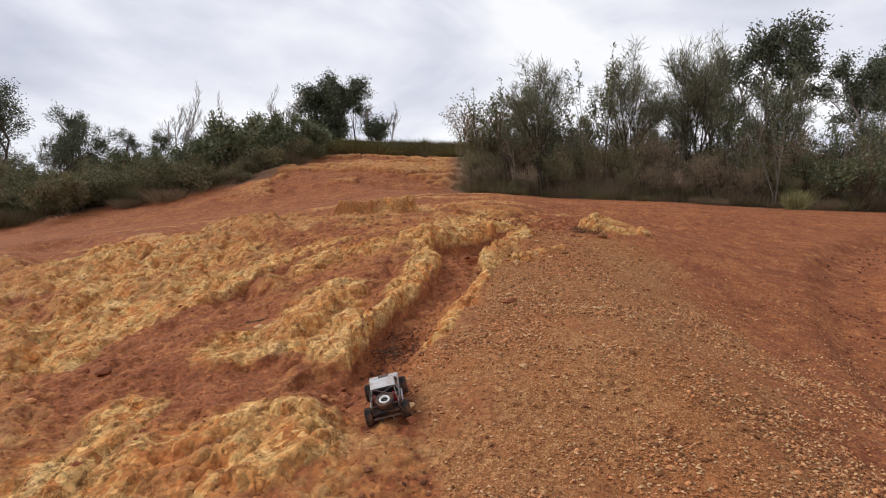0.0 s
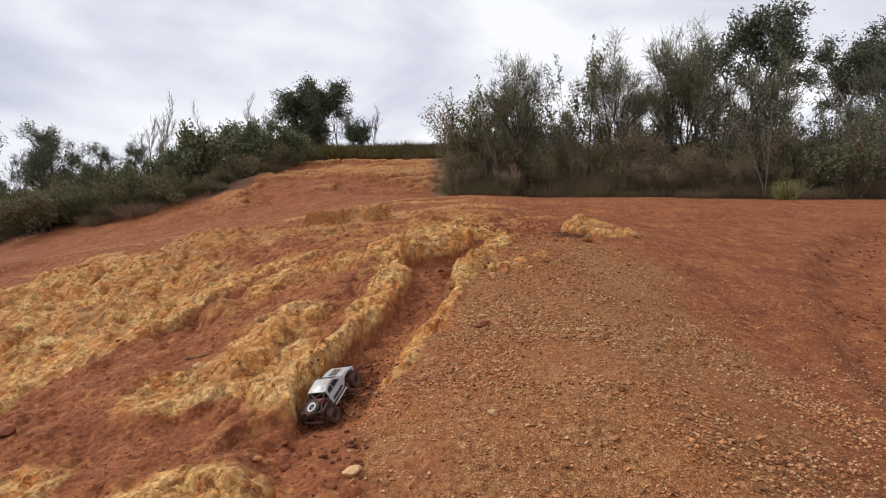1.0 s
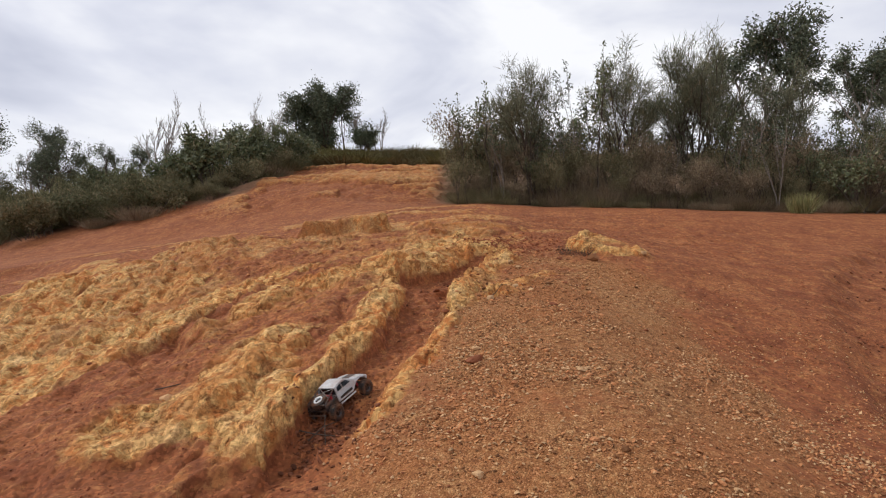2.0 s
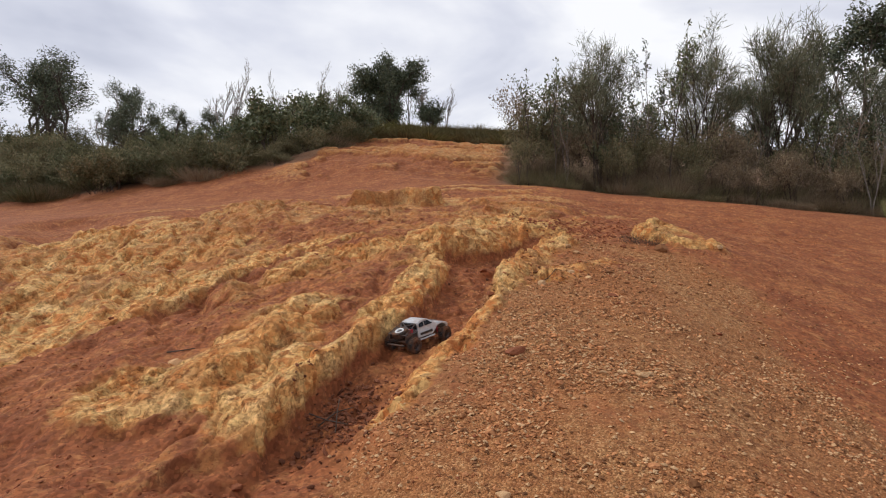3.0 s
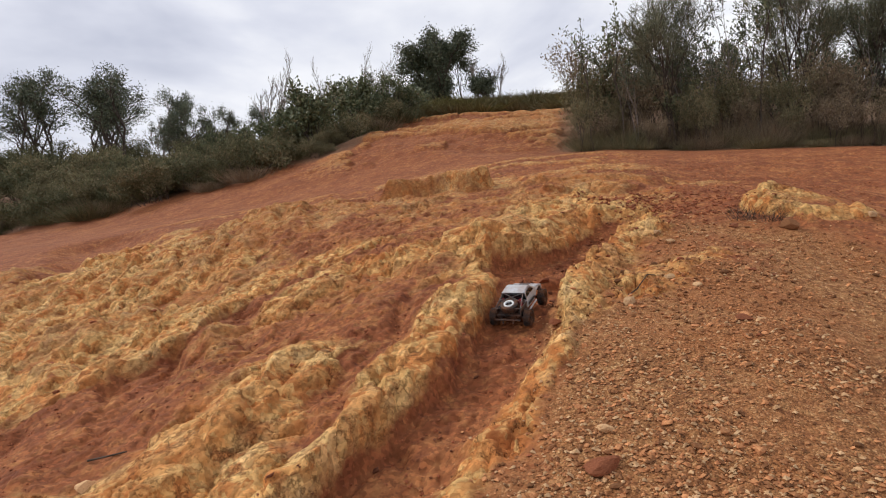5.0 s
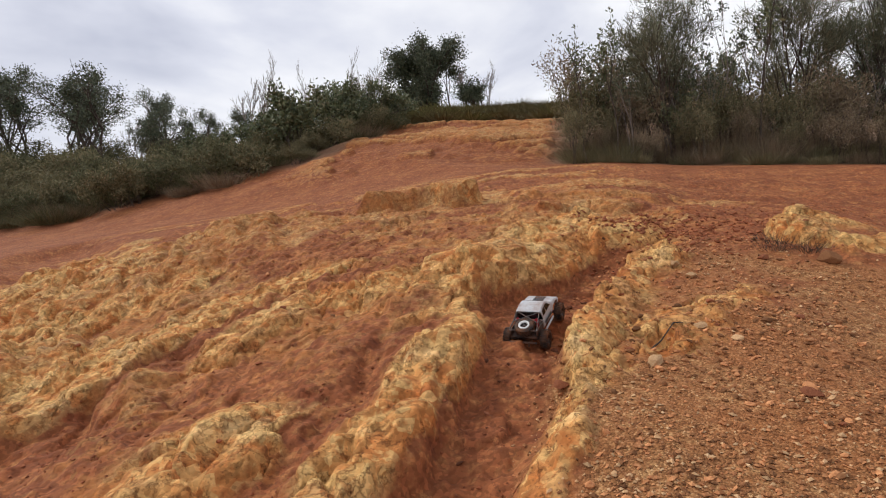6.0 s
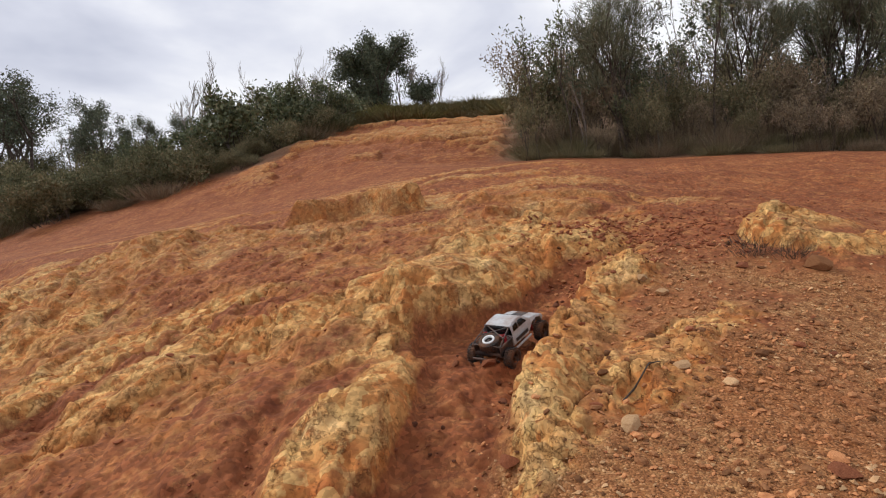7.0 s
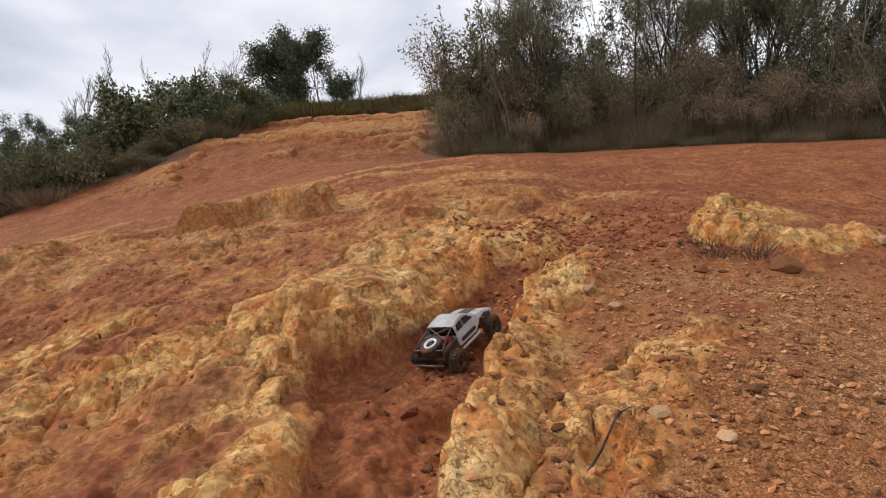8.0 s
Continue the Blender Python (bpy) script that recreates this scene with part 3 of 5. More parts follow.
def mesh_from(name, verts, faces, material_, smooth_shade=True):
    """A mesh from arrays of corners and of faces (all with the same number of corners)."""
    me = bpy.data.meshes.new(name)
    verts, faces = np.asarray(verts, np.float32), np.asarray(faces, np.int32)
    k = faces.shape[1]
    me.vertices.add(len(verts))
    me.vertices.foreach_set("co", verts.ravel())
    me.loops.add(faces.size)
    me.loops.foreach_set("vertex_index", faces.ravel())
    me.polygons.add(len(faces))
    me.polygons.foreach_set("loop_start", np.arange(0, faces.size, k, dtype=np.int32))
    me.polygons.foreach_set("loop_total", np.full(len(faces), k, np.int32))
    me.polygons.foreach_set("use_smooth", np.full(len(faces), smooth_shade))
    me.update(calc_edges=True)
    me.materials.append(material_)
    return me


def build_ground():
    ny, nx = MX.shape
    verts = np.stack([SHIFTED_X.ravel(), SHIFTED_Y.ravel(), MZ.ravel()], -1)
    idx = np.arange(nx * ny).reshape(ny, nx)
    faces = np.stack([idx[:-1, :-1].ravel(), idx[:-1, 1:].ravel(), idx[1:, 1:].ravel(), idx[1:, :-1].ravel()], -1)
    me = mesh_from("ground", verts, faces, GROUND)
    col = me.color_attributes.new("strata", "FLOAT_COLOR", "POINT")
    data = np.stack([M_ROCK.ravel(), M_GRAVEL.ravel(), M_SCRUB.ravel(), np.ones(nx * ny)], -1).astype(np.float32)
    col.data.foreach_set("color", data.ravel())
    return tagged(new("ground", me), "eroded red clay hillside with yellow rock ribs and a rut", "ground", kind="structure")


build_ground()


# ---- plants ----
def tube(rings):
    """Corners and faces of a five sided limb through rings of (centre, radius)."""
    vs, fs = [], []
    for k, (c, r) in enumerate(rings):
        d = (rings[min(k + 1, len(rings) - 1)][0] - rings[max(k - 1, 0)][0]).normalized()
        a = d.orthogonal().normalized()
        b = d.cross(a)
        for i in range(5):
            w = i * math.tau / 5
            vs.append(c + (a * math.cos(w) + b * math.sin(w)) * r)
        if k:
            o = 5 * (k - 1)
            for i in range(5):
                j = (i + 1) % 5
                fs.append((o + i, o + j, o + 5 + j, o + 5 + i))
    return vs, fs


class Wood:
    """Grows limbs by splitting; remembers the tips for the foliage."""

    def __init__(self, rng, least):
        self.rng, self.least, self.verts, self.faces, self.tips = rng, least, [], [], []

    def limb(self, start, way, length, radius, depth, split, bend, rise, spread):
        rng = self.rng
        radius = max(radius, self.least)
        steps = 4 if depth > 1 else 3
        rings, p, d = [(start.copy(), radius)], start.copy(), way.normalized()
        for k in range(steps):
            d = (d + Vector((rng.gauss(0, bend), rng.gauss(0, bend), rng.gauss(0, bend * 0.6) + rise))).normalized()
            p = p + d * (length / steps)
            rings.append((p.copy(), radius * (1 - 0.62 * (k + 1) / steps)))
            if depth > 0 and k >= 1:
                for _ in range(split if k == steps - 1 else max(1, split - 1)):
                    side = Vector((rng.gauss(0, 1), rng.gauss(0, 1), rng.gauss(0, 0.4))).normalized()
                    self.limb(p, (d + side * spread).normalized(), length * rng.uniform(0.45, 0.75), radius * 0.5, depth - 1, split, bend, rise, spread)
            if depth == 0:
                self.tips.append((p.copy(), d.copy()))
        vs, fs = tube(rings)
        o = len(self.verts)
        self.verts += vs
        self.faces += [tuple(i + o for i in f) for f in fs]


def leaf_mesh(name, tips, rng, per_tip, scatter, length, width, droop, mat, share=1.0):
    """Pointed leaves round the tips: four corners each."""
    r = np.random.default_rng(rng.randrange(10 ** 6))
    tips = [t for t in tips if rng.random() < share]
    base = np.repeat(np.array([t[0][:] for t in tips]), per_tip, 0)
    way = np.repeat(np.array([t[1][:] for t in tips]), per_tip, 0)
    n = len(base)
    base = base + r.normal(0, scatter, (n, 3))
    d = way * 0.7 + r.normal(0, 0.75, (n, 3))
    d[:, 2] -= droop
    d /= np.linalg.norm(d, axis=1)[:, None]
    s = np.cross(d, r.normal(0, 1, (n, 3)))
    s /= np.linalg.norm(s, axis=1)[:, None]
    le = (length * r.uniform(0.6, 1.3, n))[:, None]
    wi = (width * r.uniform(0.7, 1.3, n))[:, None]
    verts = np.stack([base, base + d * le * 0.5 + s * wi, base + d * le, base + d * le * 0.5 - s * wi], 1).reshape(-1, 3)
    faces = np.arange(4 * n).reshape(n, 4)
    return mesh_from(name, verts, faces, mat, False)


def plant(name, label, category, seed, height, stems, depth, split, bend, rise, spread, radius, bark, foliage, lean=0.12, trunk=0.45, group="", least=0.0):
    """A tree or shrub: an Empty at its foot with its wood and its foliage under it."""
    rng = random.Random(seed)
    wood = Wood(rng, least)
    for k in range(stems):
        way = Vector((rng.gauss(0, lean), rng.gauss(0, lean), 1))
        foot = Vector((rng.gauss(0, 0.06 * stems), rng.gauss(0, 0.06 * stems), -0.15)) if stems > 1 else Vector((0, 0, -0.15))
        wood.limb(foot, way, height * trunk * rng.uniform(0.8, 1.15), radius, depth, split, bend, rise, spread)
    top = max(v.z for v in wood.verts)
    f = height / top
    for v in wood.verts:
        v *= f
    wood.tips = [(p * f, d) for p, d in wood.tips]
    root = tagged(new(name), label, category, group)
    me = mesh_from("trunk", [v[:] for v in wood.verts], wood.faces, bark)
    new("trunk", me).parent = root
    if foliage:
        new("crown", leaf_mesh("crown", wood.tips, rng, *foliage)).parent = root
    return root


def brush(name, label, category, seed, height, spread, count, mat, width=0.012, group="", lean=0.35):
    """A clump of thin upright twigs or blades that fan out from its foot, one tapering strip each."""
    r = np.random.default_rng(seed)
    foot = np.stack([r.normal(0, spread * 0.4, count), r.normal(0, spread * 0.4, count), np.full(count, -0.05)], -1)
    h = height * r.uniform(0.35, 1.0, count)
    out = np.stack([foot[:, 0] * 0.8 + r.normal(0, lean, count) * h * 0.5, foot[:, 1] * 0.8 + r.normal(0, lean, count) * h * 0.5, h], -1)
    bow = r.normal(0, 0.08, (count, 3)) * h[:, None]
    s = np.stack([r.normal(0, 1, count), r.normal(0, 1, count), np.zeros(count)], -1)
    s = s / np.linalg.norm(s, axis=1)[:, None] * width
    mid = foot + out * 0.55 + bow
    verts = np.stack([foot - s, foot + s, mid + s * 0.8, mid - s * 0.8, foot + out + s * 0.12, foot + out - s * 0.12], 1).reshape(-1, 3)
    k = 6 * np.arange(count)[:, None]
    faces = np.concatenate([k + np.array([[0, 1, 2, 3]]), k + np.array([[3, 2, 4, 5]])], 1).reshape(-1, 4)
    me = mesh_from(name, verts, faces, mat, False)
    return tagged(new(name, me), label, category, group)


def put(thing, x, y, turn=0.0, size=1.0, tall=1.0):
    thing.matrix_basis = pose(x, y, ground_z(x, y), 0, 0, turn) @ Matrix.Diagonal((size, size, size * tall, 1))
    return thing


def again(thing, x, y, turn, size=1.0, tall=1.0):
    k = copy_thing(thing, Matrix())
    return put(k, x, y, turn, size, tall)


def build_right_thicket():
    rng = random.Random(5)
    front = lambda x: 26.5 - 0.22 * max(x, 0)
    # dry brush along the foot of the thicket
    kinds = [brush("dry_bush", "dry grey-brown brush at the edge of the thicket", "bush", 40 + k, 1.1, 1.1, 1300, TWIG, 0.006, "thicket undergrowth", 0.6) for k in range(3)]
    kinds += [brush("heath_bush", "olive heath bush in the thicket undergrowth", "bush", 50 + k, 1.0, 1.1, 1100, HEATH, 0.008, "thicket undergrowth", 0.6) for k in range(2)]
    used = set()
    for row, (off, step, big) in enumerate(((0.6, 0.9, 0.42), (1.5, 1.0, 0.7), (2.8, 1.2, 1.0))):
        x = 1.4 + 0.15 * row
        while x < 25:
            k = rng.choice(kinds)
            px, py = x + rng.gauss(0, 0.2), front(x) + off + rng.gauss(0, 0.3)
            args = (px, py, rng.uniform(0, 360), big * rng.uniform(0.75, 1.15), rng.uniform(0.8, 1.15))
            if k in used:
                again(k, *args)
            else:
                put(k, *args)
                used.add(k)
            x += step * rng.uniform(0.7, 1.3)
    # twiggy shrubs that make up the body of the thicket
    twiggy = [plant("twiggy_shrub", ("brown twiggy shrub with sparse olive leaves", "grey-green twiggy shrub with small leaves")[k % 2], "shrub", 90 + k, 2.7, 7, 2, 2, 0.10, 0.10, 0.5, 0.022, BARK,
                    (15, 0.13, 0.10, 0.016, -0.2, (TWIG, HEATH)[k % 2]), 0.28, 0.55, "thicket shrubs") for k in range(4)]
    used = set()
    for row, (off, step, big) in enumerate(((1.0, 1.15, 0.66), (2.0, 1.1, 0.86), (3.3, 1.2, 1.05), (5.2, 1.5, 1.2))):
        x = 1.5 + 0.2 * row
        while x < 26:
            k = rng.choice(twiggy)
            args = (x + rng.gauss(0, 0.25), front(x) + off + rng.gauss(0, 0.35), rng.uniform(0, 360), big * rng.uniform(0.7, 1.15), rng.uniform(0.85, 1.2))
            if k in used:
                again(k, *args)
            else:
                put(k, *args)
                used.add(k)
            x += step * rng.uniform(0.7, 1.3)
    # leafy shrubs with upright sprays
    shrubs = [plant("banksia_shrub", "dark green upright shrub with stiff leafy sprays", "shrub", 60 + k, 4.2, 3, 2, 2, 0.12, 0.10, 0.55, 0.05, BARK,
                    (14, 0.09, 0.19, 0.034, 0.0, BANKSIA, 0.8), 0.16, 0.5, "thicket shrubs") for k in range(4)]
    used = set()
    for row, (off, step, size) in enumerate(((2.6, 3.0, 0.74), (4.6, 2.9, 0.86), (7.2, 3.4, 0.95))):
        x = 2.0 + 0.8 * row
        while x < 30:
            k = rng.choice(shrubs)
            args = (x + rng.gauss(0, 0.3), front(x) + off + rng.gauss(0, 0.5), rng.uniform(0, 360), size * rng.uniform(0.7, 1.12), 1.0)
            if k in used:
                again(k, *args)
            else:
                put(k, *args)
                used.add(k)
            x += step * rng.uniform(0.7, 1.3)
    # the trees that stand out above the thicket
    she = plant("sheoak_tree", "grey-green she-oak with a feathery fan crown", "tree", 71, 7.2, 3, 3, 2, 0.07, 0.09, 0.40, 0.075, BARK,
                (17, 0.14, 0.46, 0.011, -0.35, NEEDLE), 0.16, 0.38, "thicket trees")
    put(she, 10.6, 27.2, 30)
    again(she, 4.6, 27.0, 140, 0.86)
    again(she, 11.9, 28.5, 250, 0.9)
    gum = plant("gum_tree", "tall gum tree with forked pale limbs and open crown", "tree", 74, 9.6, 1, 4, 2, 0.13, 0.05, 0.62, 0.17, PALE_BARK,
                (40, 0.24, 0.2, 0.042, 0.35, GUM, 0.62), 0.06, 0.38, "thicket trees")
    put(gum, 16.2, 31.5, 60, 0.88)
    again(gum, 22.5, 33.0, 200, 0.78)
    again(gum, 27.0, 35.0, 310, 0.85)
    for x, y, a, s in ((14.2, 27.0, 20, 0.82), (8.2, 28.0, 280, 0.85), (21.0, 28.5, 45, 0.85)):
        again(she, x, y, a, s)
    slim = plant("sapling", "slender dark sapling with a few leafy sprays", "tree", 78, 6.4, 1, 2, 2, 0.12, 0.14, 0.4, 0.055, BARK,
                 (10, 0.08, 0.19, 0.036, -0.1, BANKSIA), 0.05, 0.55, "thicket trees")
    put(slim, 6.9, 26.6, 0)
    again(slim, 2.6, 26.9, 120, 0.78)
    again(slim, 1.6, 27.5, 210, 0.7)
    again(slim, 3.7, 27.8, 80, 0.8)
    for k in range(22):
        x = 3 + 23 * rng.random()
        again(slim, x, front(x) + rng.uniform(1.0, 6.5), rng.uniform(0, 360), rng.uniform(0.42, 0.72), rng.uniform(0.9, 1.1))
    pale = plant("pale_sapling", "slender pale-stemmed sapling with a thin leafy top", "tree", 79, 6.8, 2, 2, 2, 0.10, 0.12, 0.38, 0.05, PALE_BARK,
                 (9, 0.08, 0.19, 0.030, -0.1, GUM), 0.07, 0.58, "thicket trees")
    put(pale, 5.6, 27.3, 0, 0.85)
    for k in range(18):
        x = 3 + 22 * rng.random()
        again(pale, x, front(x) + rng.uniform(0.9, 4.5), rng.uniform(0, 360), rng.uniform(0.42, 0.72), rng.uniform(0.9, 1.1))
    # a tussock and a low dark bush in front
    tuft = brush("grass_tussock", "pale green tussock of long arching grass", "grass", 81, 1.15, 0.42, 700, GRASS, 0.012, "", 0.75)
    put(tuft, 13.0, 22.9, 0, 0.72)
    dead = brush("dead_brush", "grey dead brush caught beside the yellow outcrop", "brush", 86, 0.22, 0.28, 170, BARK, 0.003, "", 1.1)
    put(dead, 2.86, 12.72, 0, 0.9)
    again(dead, 3.0, 12.4, 130, 0.8)
    again(dead, 2.75, 12.45, 60, 0.6)
    dark = plant("low_bush", "low dark green bush at the thicket edge", "bush", 83, 1.9, 5, 2, 2, 0.2, 0.05, 0.7, 0.03, BARK,
                 (10, 0.08, 0.14, 0.028, 0.0, BANKSIA), 0.45, 0.6)
    put(dark, 15.4, 23.2, 0, 1.1)


def build_left_scrub():
    rng = random.Random(9)
    kinds = [brush("heath_clump", "brown-green heath clump on the clay bank", "bush", 140 + k, 0.75, 1.0, 900, (TWIG, BANK_HEATH, BANK_HEATH)[k], 0.008, "bank scrub", 0.7) for k in range(3)]
    used = set()
    for k in range(110):
        x = rng.uniform(-36, -8.5)
        lo = 31.0 + 0.06 * (x + 10) if x < -9.5 else 36
        y = lo + abs(rng.gauss(0, 7))
        if x > -11 and y < 35:
            continue
        b = rng.choice(kinds)
        args = (x, y, rng.uniform(0, 360), rng.uniform(0.6, 1.3), rng.uniform(0.7, 1.1))
        if b in used:
            again(b, *args)
        else:
            put(b, *args)
            used.add(b)
    twiggy = [plant("heath_shrub", ("rounded brown heath shrub on the bank", "olive heath shrub on the bank")[k % 2], "shrub", 150 + k, 1.7, 8, 2, 2, 0.14, 0.08, 0.6, 0.022, BARK,
                    (22, 0.13, 0.11, 0.02, -0.1, (HEATH, BANK_HEATH)[k % 2]), 0.5, 0.6, "bank scrub") for k in range(2)]
    used = set()
    for k in range(120):
        x = rng.uniform(-38, -8.8)
        lo = 31.5 + 0.06 * (x + 10) if x < -9.8 else 37
        y = lo + abs(rng.gauss(0, 7.5))
        b = rng.choice(twiggy)
        args = (x, y, rng.uniform(0, 360), rng.uniform(0.55, 1.2) + 0.012 * (y - 30), rng.uniform(0.8, 1.1))
        if b in used:
            again(b, *args)
        else:
            put(b, *args)
            used.add(b)
    for k in range(45):
        b = rng.choice(twiggy)
        again(b, rng.uniform(-66, -30), rng.uniform(40, 62), rng.uniform(0, 360), rng.uniform(1.2, 2.2), rng.uniform(0.7, 1.0))
    leafy = [plant("bank_shrub", "dark green leafy shrub on the bank", "shrub", 160 + k, 3.2, 5, 2, 2, 0.18, 0.06, 0.7, 0.05, BARK,
                   (26, 0.17, 0.2, 0.045, 0.0, BANKSIA), 0.35, 0.55, "bank shrubs") for k in range(2)]
    spots = ((-11.6, 34.0, 1.05), (-13.4, 36.5, 0.9), (-10.8, 38.5, 1.0), (-9.6, 41.0, 0.85), (-18.5, 40.0, 0.7), (-12.5, 42.0, 1.1), (-21.5, 42.0, 0.8), (-8.8, 44.0, 0.7))
    for k, (x, y, s) in enumerate(spots):
        t = leafy[k % 2]
        put(t, x, y, 40 * k, s) if k < 2 else again(t, x, y, 67 * k, s)
    gum = [plant("bank_gum", "dark gum tree with clumped foliage against the sky", "tree", 170 + k, 8.5, 2, 3, 2, 0.16, 0.03, 0.75, 0.13, BARK,
                 (64, 0.28, 0.19, 0.045, 0.2, GUM, 0.40), 0.14, 0.36, "skyline gums") for k in range(2)]
    spots = ((-37.0, 53.0, 1.08), (-32.4, 52.0, 0.8), (-43.0, 56.0, 1.0), (-27.5, 47.5, 0.58), (-30.0, 50.0, 0.5), (-24.5, 48.0, 0.48), (-47.0, 62.0, 1.3), (-50.0, 58.0, 1.2), (-22.0, 49.0, 0.45), (-54.0, 60.0, 1.2))
    for k, (x, y, s) in enumerate(spots):
        t = gum[k % 2]
        put(t, x, y, 40 * k, s) if k < 2 else again(t, x, y, 97 * k, s)
    bare = plant("bare_tree", "leafless pale sapling on the skyline", "tree", 181, 7.6, 2, 4, 2, 0.07, 0.11, 0.40, 0.085, PALE_BARK, None, 0.10, 0.34, "bare trees", 0.013)
    put(bare, -18.6, 44.0, 0)
    for x, y, a, s in ((-16.9, 45.0, 80, 0.62), (-17.5, 52.0, 160, 0.75), (-13.5, 50.0, 220, 0.72), (-12.4, 49.0, 300, 0.7), (-31.5, 50.0, 30, 0.8), (-8.0, 68.0, 75, 0.75), (-5.4, 66.0, 10, 0.6), (-16.5, 64.0, 100, 0.75)):
        again(bare, x, y, a, s * 1.1)


def build_crest():
    rng = random.Random(12)
    kinds = [brush("grass_clump", "olive grass clump along the crest", "grass", 240 + k, 0.6, 1.5, 900, (GRASS, HEATH)[k], 0.02, "crest grass") for k in range(2)]
    used = set()
    for k in range(95):
        x = rng.uniform(-15, 9)
        y = 43.5 + rng.random() ** 1.5 * 15 - 0.12 * x
        b = rng.choice(kinds)
        args = (x, y, rng.uniform(0, 360), rng.uniform(0.7, 1.25), rng.uniform(0.7, 1.1))
        if b in used:
            again(b, *args)
        else:
            put(b, *args)
            used.add(b)
    big = plant("crest_tree", "dense rounded dark tree standing on the crest", "tree", 251, 8.0, 4, 3, 2, 0.12, 0.07, 0.5, 0.13, BARK,
                (40, 0.34, 0.26, 0.06, 0.3, GUM, 0.9), 0.17, 0.25, "crest trees")
    put(big, -12.3, 68.0, 0)
    open_gum = plant("crest_gum", "open gum tree with a thin crown on the crest", "tree", 254, 7.0, 1, 3, 2, 0.15, 0.05, 0.6, 0.11, BARK,
                     (60, 0.30, 0.24, 0.06, 0.3, GUM, 0.4), 0.1, 0.42, "crest trees")
    put(open_gum, -9.6, 69.0, 40)
    low = plant("crest_shrub", "low dark shrub beside the crest trees", "shrub", 257, 3.0, 5, 2, 2, 0.2, 0.04, 0.7, 0.06, BARK,
                (20, 0.2, 0.2, 0.05, 0.0, GUM), 0.35, 0.55, "crest trees")
    put(low, -6.6, 66.5, 0, 0.95)
    again(low, -7.8, 67.5, 120, 0.8)
    again(low, -16.0, 66.0, 60, 0.7)
    again(low, -12.9, 67.2, 200, 1.35)
    again(low, -11.4, 67.4, 310, 1.3)


build_right_thicket()
build_left_scrub()
build_crest()


# ---- the radio-controlled truck ----
def dusty(lo, hi):
    """Paint or rubber with clay dust in patches."""
    def build(n, l, sh):
        co = n("ShaderNodeTexCoord").outputs["Object"]
        a = noise_node(n, l, 9, 5, 0.65, co)
        b = noise_node(n, l, 60, 3, 0.6, co)
        c = ramp_node(n, l, b, [(0.3, lo), (0.7, hi)])
        k = ramp_node(n, l, a, [(0.42, (0, 0, 0)), (0.66, (0.6, 0.6, 0.6))])
        l(mix_node(n, l, k, c, (0.26, 0.11, 0.05)), sh.inputs["Base Color"])
        r = ramp_node(n, l, a, [(0.4, (0.35, 0.35, 0.35)), (0.7, (0.8, 0.8, 0.8))])
        l(r, sh.inputs["Roughness"])
    return build


SILVER = material("dusty_silver_paint", dusty((0.42, 0.42, 0.42), (0.54, 0.535, 0.53)), 0.4)
RUBBER = material("dusty_black_rubber", dusty((0.018, 0.017, 0.017), (0.04, 0.038, 0.036)), 0.85)
PLASTIC = material("black_plastic", dusty((0.012, 0.012, 0.013), (0.03, 0.029, 0.03)), 0.5)
TINT = material("dark_window_film", plain((0.008, 0.009, 0.01), (0.02, 0.02, 0.022), 5), 0.12)
RED = material("red_anodised_parts", dusty((0.30, 0.012, 0.02), (0.42, 0.02, 0.03)), 0.4)
WHITE = material("white_plastic_ring", plain((0.68, 0.68, 0.66), (0.8, 0.8, 0.78), 30), 0.5)
STEEL = material("grey_coated_steel", dusty((0.035, 0.034, 0.034), (0.07, 0.068, 0.066)), 0.5)


def part(name, bm, mat, parent, label=""):
    me = bpy.data.meshes.new(name)
    bm.to_mesh(me)
    bm.free()
    me.materials.append(mat)
    ob = new(name, me)
    ob.parent = parent
    return tagged(ob, label)


def box(bm, x0, y0, z0, x1, y1, z1, bevel=0.004, m=None):
    r = bmesh.ops.create_cube(bm, size=1)
    vs = r["verts"]
    bmesh.ops.scale(bm, vec=(x1 - x0, y1 - y0, z1 - z0), verts=vs)
    bmesh.ops.translate(bm, vec=((x0 + x1) / 2, (y0 + y1) / 2, (z0 + z1) / 2), verts=vs)
    if m is not None:
        bmesh.ops.transform(bm, matrix=m, verts=vs)
    if bevel:
        es = list({e for v in vs for e in v.link_edges})
        bmesh.ops.bevel(bm, geom=es, offset=bevel, segments=2, affect="EDGES", profile=0.5)
    return bm


def rod(bm, a, b, r, sides=8):
    a, b = Vector(a), Vector(b)
    d = b - a
    m = Matrix.Translation((a + b) / 2) @ d.to_track_quat("Z", "Y").to_matrix().to_4x4()
    bmesh.ops.create_cone(bm, cap_ends=True, segments=sides, radius1=r, radius2=r, depth=d.length, matrix=m)
    return bm


def lathe(bm, outline, sides=32, axis="X"):
    """Turns an outline of (place along the axis, radius) round the axis."""
    rings = []
    for a, r in outline:
        ring = []
        for k in range(sides):
            w = k * math.tau / sides
            p = (a, r * math.cos(w), r * math.sin(w)) if axis == "X" else (r * math.cos(w), r * math.sin(w), a)
            ring.append(bm.verts.new(p))
        rings.append(ring)
    for p, q in zip(rings, rings[1:]):
        for k in range(sides):
            bm.faces.new((p[k], p[(k + 1) % sides], q[(k + 1) % sides], q[k]))
    for f in bm.faces:
        f.smooth = True
    bmesh.ops.recalc_face_normals(bm, faces=bm.faces)
    return bm


